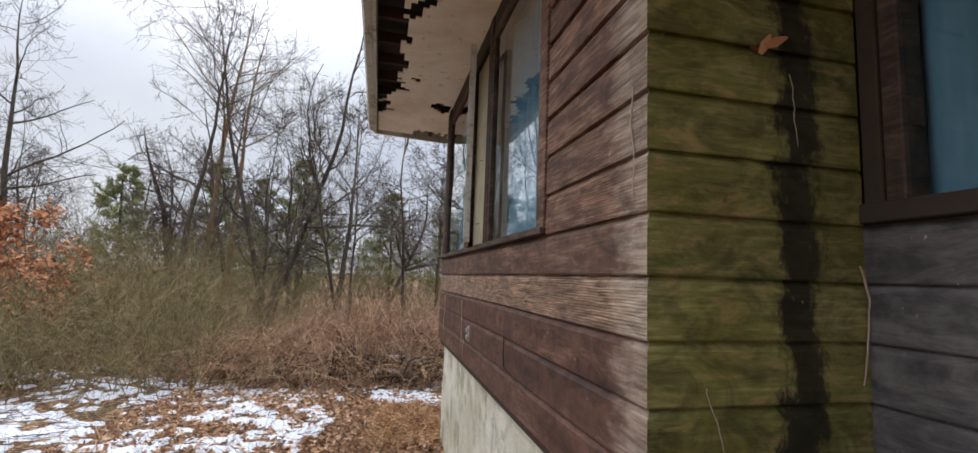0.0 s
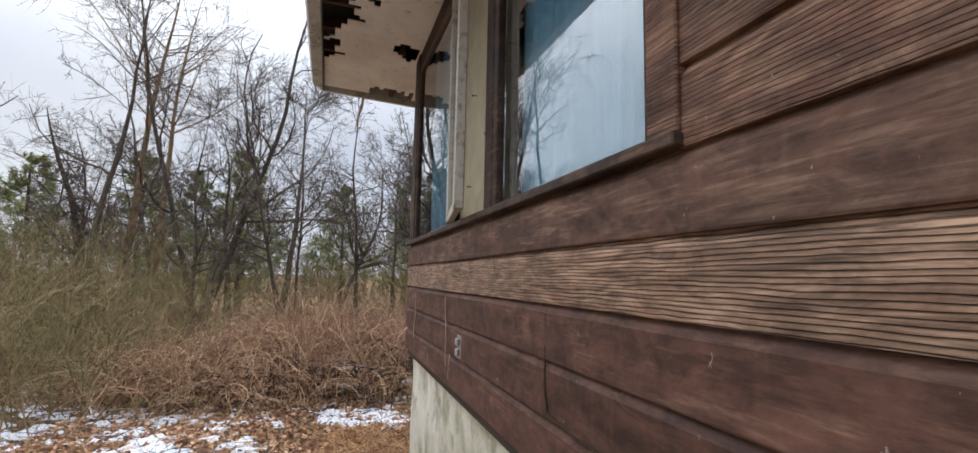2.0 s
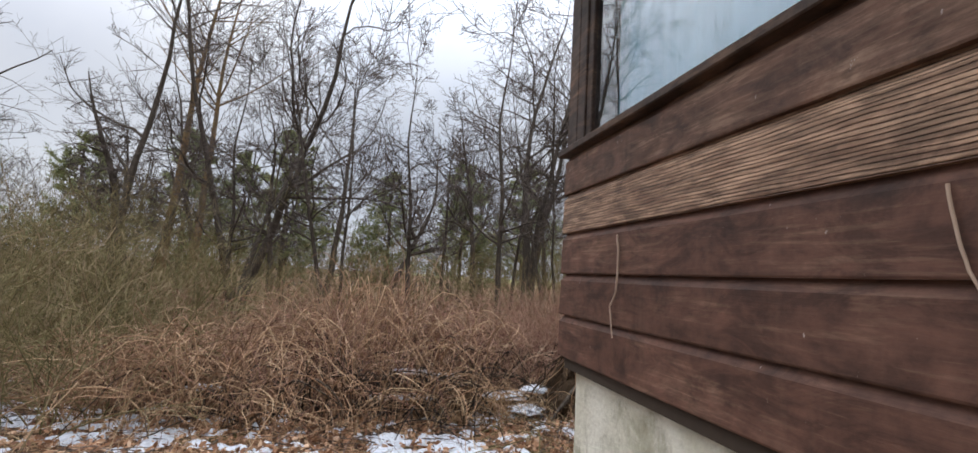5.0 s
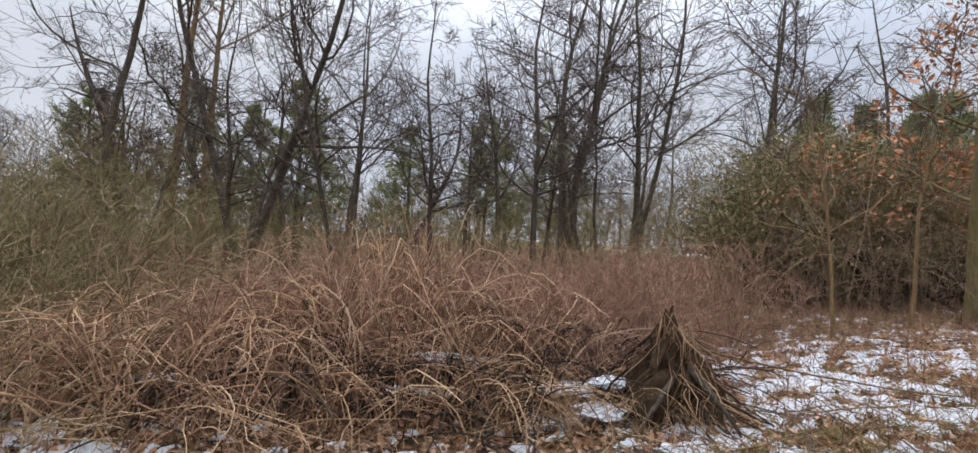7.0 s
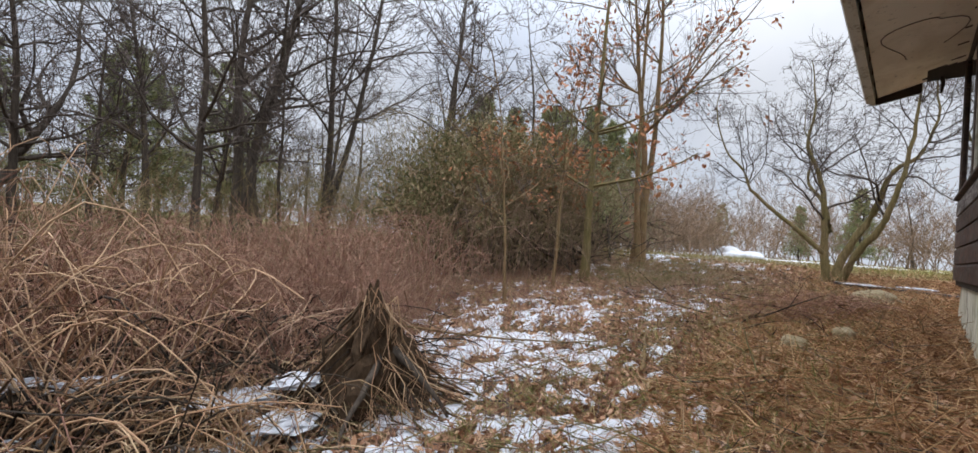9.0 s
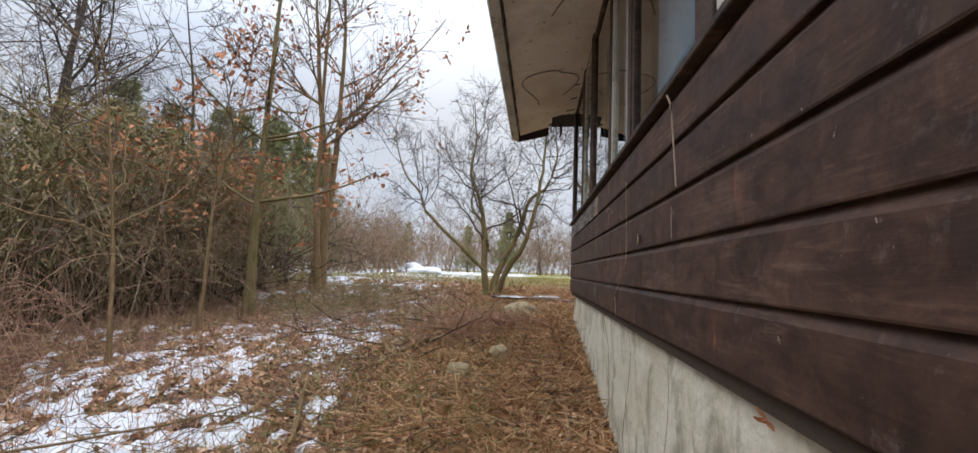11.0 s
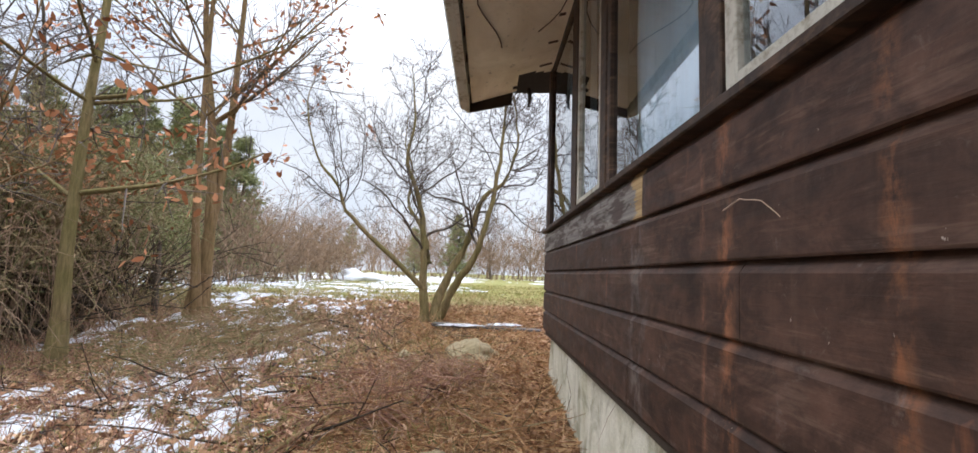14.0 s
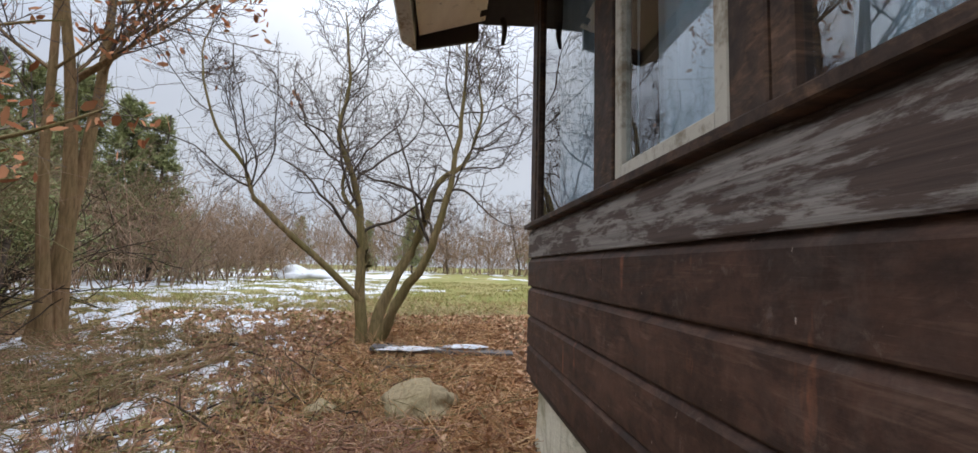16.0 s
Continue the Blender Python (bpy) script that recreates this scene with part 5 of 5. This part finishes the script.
# ---- small things ----
def lump(name, place, size, mat, label, category, seed, rough=0.16, group="", detail=3):
    """A stone-like body, uneven and half sunk."""
    bm = bmesh.new()
    bmesh.ops.create_icosphere(bm, subdivisions=detail, radius=1.0)
    for v in bm.verts:
        q = v.co * 1.4 + Vector((seed * 3.7, seed * 1.3, 0))
        v.co *= 1 + rough * 2.2 * (noise.noise(q)) + rough * 0.8 * noise.noise(q * 3)
        v.co = Vector((v.co.x * size[0], v.co.y * size[1], v.co.z * size[2]))
    for f in bm.faces:
        f.smooth = detail > 3
    ob = thing(name, bm, mat, label, category, group)
    ob.location = (place[0], place[1], float(ground_z(place[0], place[1])) + place[2])
    ob.rotation_euler = (0, 0, seed * 1.7)
    return ob


def snow_cap(on, place, size, label, seed):
    bm = bmesh.new()
    bmesh.ops.create_icosphere(bm, subdivisions=4, radius=1.0)
    for v in bm.verts:
        q = v.co * 2.2 + Vector((seed, 0, seed * 2))
        v.co.x *= 1 + 0.6 * noise.noise(q)
        v.co.y *= 1 + 0.6 * noise.noise(q + Vector((9, 0, 0)))
        v.co = Vector((v.co.x * size[0], v.co.y * size[1], max(v.co.z, -0.3) * size[2] * (1 + 0.5 * noise.noise(q * 2))))
    ob = thing("snow_clump", bm, M_SNOW, label, "snow", "snow clumps")
    ob.location = (place[0], place[1], float(ground_z(place[0], place[1])) + place[2])
    return ob


def log(a, b, r, mat, label, name="log", sides=9):
    g = np.random.default_rng(int(abs(a[0] * 100 + a[1] * 10)))
    t = np.linspace(0, 1, 9)[:, None]
    p = np.array(a) + (np.array(b) - np.array(a)) * t
    p[:, 2] += ground_z(p[:, 0], p[:, 1])
    p += g.normal(size=p.shape) * r * 0.25
    ob = new(name, tubes(name, [(p[None], (r * np.linspace(1, 0.7, 9))[None])], mat, sides))
    return tagged(ob, label, name.replace("_", " "))


def wall_vine(wall, points, r, label, seed, off=0.012):
    """A dry tendril lying on a wall: u, z points smoothed and a little kinked."""
    g = np.random.default_rng(seed)
    u = np.interp(np.linspace(0, 1, 22), np.linspace(0, 1, len(points)), [p[0] for p in points]) + np.cumsum(g.normal(size=22)) * 0.002
    z = np.interp(np.linspace(0, 1, 22), np.linspace(0, 1, len(points)), [p[1] for p in points])
    p = np.array([on_wall(wall, a, off + 0.004 * math.sin(9 * b), b) for a, b in zip(u, z)])
    ob = new("dry_vine", tubes("dry_vine", [(p[None], (r * np.linspace(1, 0.6, 22))[None])], M_VINE, 5))
    return tagged(ob, label, "vine", "dry vines on the walls")


M_VINE = plain("bleached_dry_vine", (0.42, 0.31, 0.23), 0.9)
M_VINE_DARK = plain("dark_dry_vine", (0.13, 0.085, 0.055), 0.9)

# vines on the walls
wall_vine("north", [(2.735, 1.67), (2.695, 1.63), (2.667, 1.577), (2.65, 1.45), (2.645, 1.324)], 0.0042, "thick pale dry root hanging from the sill", 1, 0.018)
wall_vine("north", [(2.726, 1.268), (2.727, 1.213), (2.723, 1.159)], 0.002, "short pale dry tendril stuck to the siding", 2)
wall_vine("north", [(3.527, 1.51), (3.541, 1.363), (3.555, 1.247), (3.543, 1.156), (3.539, 1.112), (3.661, 1.022), (3.842, 0.912)], 0.002, "long thin dry tendril on dark siding", 3)
wall_vine("north", [(3.842, 0.912), (3.81, 0.86), (3.795, 0.80)], 0.002, "thin forked dry tendril on dark siding", 4)
wall_vine("north", [(4.20, 1.44), (4.13, 1.455), (4.05, 1.44), (4.0, 1.40)], 0.0018, "curled pale dry tendril below the sill", 5)
wall_vine("north", [(3.240, 1.215), (3.232, 1.195), (3.236, 1.170)], 0.009, "pale dried clump stuck to dark siding", 6)
wall_vine("west", [(2.775, 1.29), (2.767, 1.19), (2.735, 1.106), (2.721, 1.02), (2.718, 0.91)], 0.003, "thin reddish dry tendril on brown siding", 7)
wall_vine("west", [(2.62, 0.985), (2.624, 0.95), (2.633, 0.90), (2.64, 0.85)], 0.0035, "thin reddish dry tendril on brown siding", 8)
wall_vine("west", [(3.734, 1.285), (3.725, 1.21), (3.725, 1.139), (3.736, 1.083), (3.762, 1.039), (3.744, 0.99), (3.728, 0.937)], 0.0042, "thick pale dry root on brown siding", 9, 0.016)
wall_vine("west", [(0.06, 2.05), (0.075, 1.95), (0.06, 1.85), (0.07, 1.72)], 0.003, "thin pale tendril at the corner of the siding", 10)
wall_vine("return", [(1.33, 1.55), (1.36, 1.45), (1.35, 1.33), (1.33, 1.20)], 0.004, "thin pale tendril in the mossy corner", 11)
wall_vine("return", [(1.10, 2.12), (1.115, 2.02), (1.12, 1.9)], 0.002, "thin pale tendril on mossy boards", 12)
wall_vine("return", [(0.80, 1.20), (0.83, 1.1), (0.85, 1.0), (0.90, 0.9)], 0.002, "thin pale tendril on mossy boards", 13)
g = np.random.default_rng(91)
for k in range(0, 16, 2):
    u = (1.2, 1.5, 1.75, 2.1, 2.35, 2.7, 3.0, 3.4, 3.75, 4.1, 4.5, 4.9, 5.4, 5.9, 6.5, 7.1)[k] + g.uniform(-0.1, 0.1)
    foot = float(ground_z(u, Y2)) - 0.02
    top = g.uniform(0.62, 0.84)
    zs = np.linspace(foot, top, 5)
    ob = wall_vine("north", [(u + g.normal() * 0.07 + 0.12 * math.sin(6 * z + k), z) for z in zs], g.uniform(0.001, 0.0024), "dark dry vine climbing the concrete foundation", 20 + k, -0.045)
    ob.data.materials[0] = M_VINE_DARK if k % 3 else M_VINE

# dead leaves caught on the walls
def caught_leaf(wall, u, z, d, size, label):
    g = np.random.default_rng(int(u * 100))
    p = np.array(on_wall(wall, u, d, z))
    roots = p + g.normal(size=(4, 3)) * size * 0.12
    dirs = unit(g.normal(size=(4, 3)) + np.array([0, 0, 0.4])) * size
    ob = new("dead_leaf", blades("dead_leaf", roots, dirs, np.full(4, size * 0.5), M_OAKLEAF, size * 0.2, 4))
    return tagged(ob, label, "leaf", "dead leaves on the walls")


caught_leaf("return", 0.99, 2.17, 0.02, 0.06, "curled orange dead leaf caught on mossy siding")
caught_leaf("north", 1.85, 0.55, -0.035, 0.03, "orange dead leaf caught on the foundation")
caught_leaf("north", 1.60, 0.42, -0.035, 0.03, "orange dead leaf caught on the foundation")
caught_leaf("north", 2.45, 0.75, -0.03, 0.03, "brown dead leaf caught under the siding")
caught_leaf("north", 2.15, 0.73, -0.03, 0.03, "brown dead leaf caught under the siding")

# weatherproof outlet on the west wall
outlet = empty_thing("outdoor_outlet", on_wall("west", 2.465, 0.0, 1.047), "weathered grey outdoor outlet with two flap covers", "outlet")


def outlet_part(name, u0, u1, d0, d1, z0, z1, parent, bevel):
    return part(name, box(bmesh.new(), -d1, -d0, u0, u1, z0, z1, bevel), M_METAL, parent)


outlet_part("plate", -0.036, 0.036, -0.004, 0.006, -0.058, 0.058, outlet, 0.003)
for zc in (-0.026, 0.026):
    flap = outlet_part("flap", -0.024, 0.018, 0.006, 0.022, zc - 0.018, zc + 0.018, outlet, 0.005)
    outlet_part("hinge", 0.018, 0.026, 0.006, 0.016, zc - 0.014, zc + 0.014, outlet, 0.002)
outlet_part("screw", -0.003, 0.003, 0.006, 0.009, -0.003, 0.003, outlet, 0.001)
# cable from the joint in the boards
cable = wall_vine("west", [(1.44, 1.195), (1.443, 1.07), (1.42, 0.995), (1.25, 0.978), (0.93, 0.978)], 0.0035, "thin black cable hanging out of a board joint", 40, 0.004)
cable.name, cable["category"], cable["group"] = "cable", "cable", "cables"
cable.data.materials[0] = M_SHADE

# nails in the pale panel
for u, z in ((2.2, 1.95), (2.22, 2.12), (2.19, 2.30), (2.5, 1.9), (2.45, 2.4)):
    ob = new("nail", tubes("nail", [(np.array([[on_wall("west", u, -0.058, z), on_wall("west", u, -0.045, z), on_wall("west", u + 0.003, -0.03, z - 0.002)]]), np.array([[0.002, 0.002, 0.005]]))], M_RUSTY, 6))
    tagged(ob, "bent rusty nail in a pale board", "nail", "nails in the panel")

# a torn strip hanging from the eave corner
g = np.random.default_rng(3)
p = np.array([[0.22, 5.10, 3.36], [0.21, 5.10, 3.22], [0.185, 5.09, 3.12], [0.165, 5.10, 3.02], [0.15, 5.09, 2.92]])
tagged(new("torn_strip", tubes("torn_strip", [(p[None], np.array([[0.006, 0.016, 0.014, 0.010, 0.004]]))], M_WHITE, 4)), "torn pale strip dangling from the eave", "strip")
p = np.array([[7.78, 4.42, 3.2], [7.79, 4.40, 3.13], [7.79, 4.40, 3.06], [7.78, 4.41, 2.98]])
tagged(new("torn_strip", tubes("torn_strip", [(p[None], np.array([[0.02, 0.022, 0.018, 0.012]]))], M_DARKWOOD, 4)), "dark splinter hanging from the rotten eave", "strip")
# loop of vine under the soffit
a = np.linspace(0.3, 5.6, 26)
p = np.stack([6.3 + 0.42 * np.cos(a) + 0.10 * np.sin(2.3 * a), 4.60 + 0.26 * np.sin(a) + 0.07 * np.cos(3.1 * a), 0 * a], -1)
p[:, 2] = [eave_z(q[0], q[1]) - 0.012 for q in p]
tagged(new("dry_vine", tubes("dry_vine", [(p[None], np.full((1, 26), 0.0045))], M_VINE_DARK, 5)), "looped dark dry vine under the soffit", "vine", "dry vines on the walls")
p = np.stack([np.linspace(3.1, 4.9, 20), 4.55 + 0.12 * np.sin(np.linspace(0, 7, 20)), 0 * a[:20]], -1)
p[:, 2] = [eave_z(q[0], q[1]) - 0.010 for q in p]
tagged(new("dry_vine", tubes("dry_vine", [(p[None], np.full((1, 20), 0.005))], M_VINE_DARK, 5)), "thin dark dry vine under the soffit", "vine", "dry vines on the walls")

# stones
lump("boulder", (8.25, 4.92, 0.03), (0.27, 0.34, 0.16), M_STONE, "large rounded fieldstone in fallen leaves", "stone", 1, 0.14, "stones", 4)
lump("boulder", (5.85, 5.05, 0.04), (0.13, 0.11, 0.10), M_STONE, "small mossy round stone beside the foundation", "stone", 2, 0.12, "stones", 4)
lump("boulder", (5.3, 5.35, 0.02), (0.14, 0.12, 0.09), M_STONE, "small mossy round stone in dead grass", "stone", 3, 0.15, "stones", 4)
lump("boulder", (8.2, 5.6, 0.0), (0.16, 0.13, 0.08), M_STONE, "low flat stone in fallen leaves", "stone", 4, 0.2, "stones", 4)

# plank with snow near the low tree
bm = bmesh.new()
box(bm, -0.75, 0.75, -0.11, 0.11, 0.0, 0.04, 0.006)
for v in bm.verts:
    v.co.z += 0.02 * math.sin(3 * v.co.x)
plank = thing("old_plank", bm, M_GREY, "grey rotten plank lying in the leaves", "plank")
plank.matrix_world = pose(9.75, 4.75, float(ground_z(9.75, 4.75)) + 0.03, 0, 0, 84)
snow_cap(plank, (9.72, 5.10, 0.085), (0.10, 0.30, 0.02), "thin snow lying on an old plank", 3)
snow_cap(plank, (9.76, 4.5, 0.085), (0.09, 0.22, 0.02), "thin snow lying on an old plank", 4)

# fallen branches
for k, (a, b, r) in enumerate((((8.1, 6.0, 0.05), (9.0, 5.6, 0.08), 0.022), ((9.9, 6.9, 0.06), (8.4, 7.6, 0.05), 0.03), ((8.7, 8.3, 0.06), (10.2, 7.0, 0.10), 0.035), ((2.4, 7.5, 0.55), (4.5, 6.9, 0.06), 0.009), ((4.0, 6.2, 0.04), (5.2, 6.7, 0.06), 0.02), ((5.5, 6.2, 0.05), (6.6, 5.8, 0.10), 0.02))):
    log(a, b, r, M_BARK_WARM, "dead fallen branch lying on the litter", "fallen_branch", 7)

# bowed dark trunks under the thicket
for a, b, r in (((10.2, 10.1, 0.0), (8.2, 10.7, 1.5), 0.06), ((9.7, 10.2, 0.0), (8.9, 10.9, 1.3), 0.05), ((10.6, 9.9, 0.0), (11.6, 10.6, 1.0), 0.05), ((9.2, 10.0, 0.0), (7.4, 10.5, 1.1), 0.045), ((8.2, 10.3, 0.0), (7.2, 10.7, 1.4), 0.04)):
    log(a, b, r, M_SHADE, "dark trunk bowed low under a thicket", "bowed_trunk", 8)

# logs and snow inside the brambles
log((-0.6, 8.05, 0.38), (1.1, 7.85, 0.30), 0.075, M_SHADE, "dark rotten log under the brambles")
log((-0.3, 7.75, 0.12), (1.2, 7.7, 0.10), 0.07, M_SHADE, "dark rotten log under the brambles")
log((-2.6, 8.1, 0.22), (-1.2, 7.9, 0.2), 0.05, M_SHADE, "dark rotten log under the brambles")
for k, (x, y, z, sx, sy) in enumerate(((0.35, 7.95, 0.425, 0.22, 0.05), (0.75, 7.9, 0.385, 0.15, 0.05), (0.4, 7.73, 0.185, 0.20, 0.05), (0.05, 7.75, 0.19, 0.12, 0.05), (1.45, 7.75, 0.22, 0.25, 0.16), (1.75, 7.55, 0.30, 0.16, 0.12), (1.6, 7.35, 0.12, 0.18, 0.16), (-1.8, 8.0, 0.27, 0.2, 0.05))):
    snow_cap(None, (x, y, z), (sx, sy, 0.045), "small clump of old snow among brambles", 7 + k)

# upturned stump with hanging roots
M_ROTTEN = bark("rotten_root_wood", (0.03, 0.02, 0.013), (0.105, 0.068, 0.040))
stump = empty_thing("stump", (2.25, 7.45, float(ground_z(2.25, 7.45))), "dark upturned stump draped with dead roots and stalks", "stump")
g = np.random.default_rng(55)
bm = bmesh.new()
bmesh.ops.create_icosphere(bm, subdivisions=4, radius=1.0)
for v in bm.verts:
    w = max(0.18, 0.62 - 0.5 * v.co.z)
    q = Vector((v.co.x * 2.5, v.co.y * 2.5, v.co.z * 0.8 + 5))
    k = 1 + 0.5 * noise.noise(q) + 0.35 * noise.noise(q * 3.1)
    v.co = Vector((v.co.x * 0.52 * w * k - 0.04 * v.co.z, v.co.y * 0.44 * w * k, 0.30 + v.co.z * 0.56 * (1 + 0.25 * noise.noise(q * 2))))
part("body", bm, M_ROTTEN, stump, "dark rotten wood")
n = 9
a = g.uniform(-2.2, 1.2, n)
roots = grow(g, np.stack([0.1 * np.cos(a), 0.1 * np.sin(a), g.uniform(0.25, 0.6, n)], -1), np.stack([np.cos(a), np.sin(a), -0.35 + 0 * a], -1), g.uniform(0.5, 0.95, n), 0.035, 8, 0.12, -0.12)
for k in range(n):
    under("root", tubes("root", [(roots[0][k:k + 1], roots[1][k:k + 1])], M_BARK, 6), stump)


def draped_stalks(seed, n, mat, name, label, r, top):
    """Stalks that hang from the stump's head to the ground around it."""
    g = np.random.default_rng(seed)
    a = g.uniform(0, 6.28, n)
    t = np.linspace(0, 1, 8)[None, :]
    reach = g.uniform(0.25, 0.85, (n, 1)) * (1 + 0.35 * np.cos(a)[:, None])
    out = 0.05 + g.uniform(-0.04, 0.12, (n, 1)) + reach * t ** g.uniform(1.1, 2.4, (n, 1))
    head = top * g.uniform(0.15, 1.0, (n, 1)) ** 0.8 * (0.75 + 0.25 * np.cos(a + 2.6))[:, None]
    x = 2.27 + np.cos(a)[:, None] * out + np.cumsum(g.normal(size=(n, 8)), 1) * 0.06
    y = 7.42 + np.sin(a)[:, None] * out * 0.8 + np.cumsum(g.normal(size=(n, 8)), 1) * 0.06
    z = float(ground_z(2.12, 7.5)) + head * (1 - t ** g.uniform(0.55, 1.2, (n, 1)))
    p = np.stack([x, y, z], -1)
    rad = (r * g.uniform(0.5, 1.4, n))[:, None] * np.linspace(1, 0.6, 8)[None, :]
    return stuff(name, tubes(name, [(p, rad)], mat, 3), label, "stalks")


draped_stalks(58, 110, M_ROTTEN, "stump_stalks", "dark dead stalks hanging over a stump", 0.011, 0.86)
draped_stalks(57, 110, M_DEADCANE, "stump_straw", "pale dead stalks bent over a stump", 0.0045, 0.92)
draped_stalks(59, 190, M_DEADCANE, "stump_vines", "brown dead stalks hanging over a stump", 0.0045, 0.95)

# brush piles
arching_canes(61, 130, ring_area(6.9, 5.55, 0.8, 0.45), lambda x, y: 0.18 + 0 * x, 0.006, 0.7, M_CANE, "brush_pile", "low pile of dead twigs and weeds", 1)
arching_canes(62, 260, ring_area(7.25, 5.35, 0.55, 0.45), lambda x, y: 0.22 + 0 * x, 0.004, 0.5, M_CANE, "twig_heap", "low heap of red-brown twigs", 2)
arching_canes(63, 500, ring_area(9.0, 7.9, 1.6, 0.9), lambda x, y: 0.28 + 0 * x, 0.005, 0.8, M_OLIVE, "twig_tangle", "tangle of dead twigs beside the thicket", 2)
arching_canes(64, 900, rect_area(2.5, 8.0, 4.35, 5.6), lambda x, y: 0.10 + 0 * x, 0.003, 0.5, M_RUSTGRASS, "wall_weeds", "bent dry weeds along the foundation", 1)
arching_canes(65, 700, rect_area(2.8, 9.8, 6.6, 10.5), lambda x, y: 0.30 + 0 * x, 0.003, 0.40, M_CANE, "low_red_weeds", "low red-brown weeds in the snow", 2)

# heap of rubble and snow at the far side of the lawn
heap = lump("snow_bank", (29.5, 11.8, -0.1), (1.8, 1.2, 0.65), M_SNOW, "distant heap covered in old snow", "heap", 6, 0.2, "", 4)
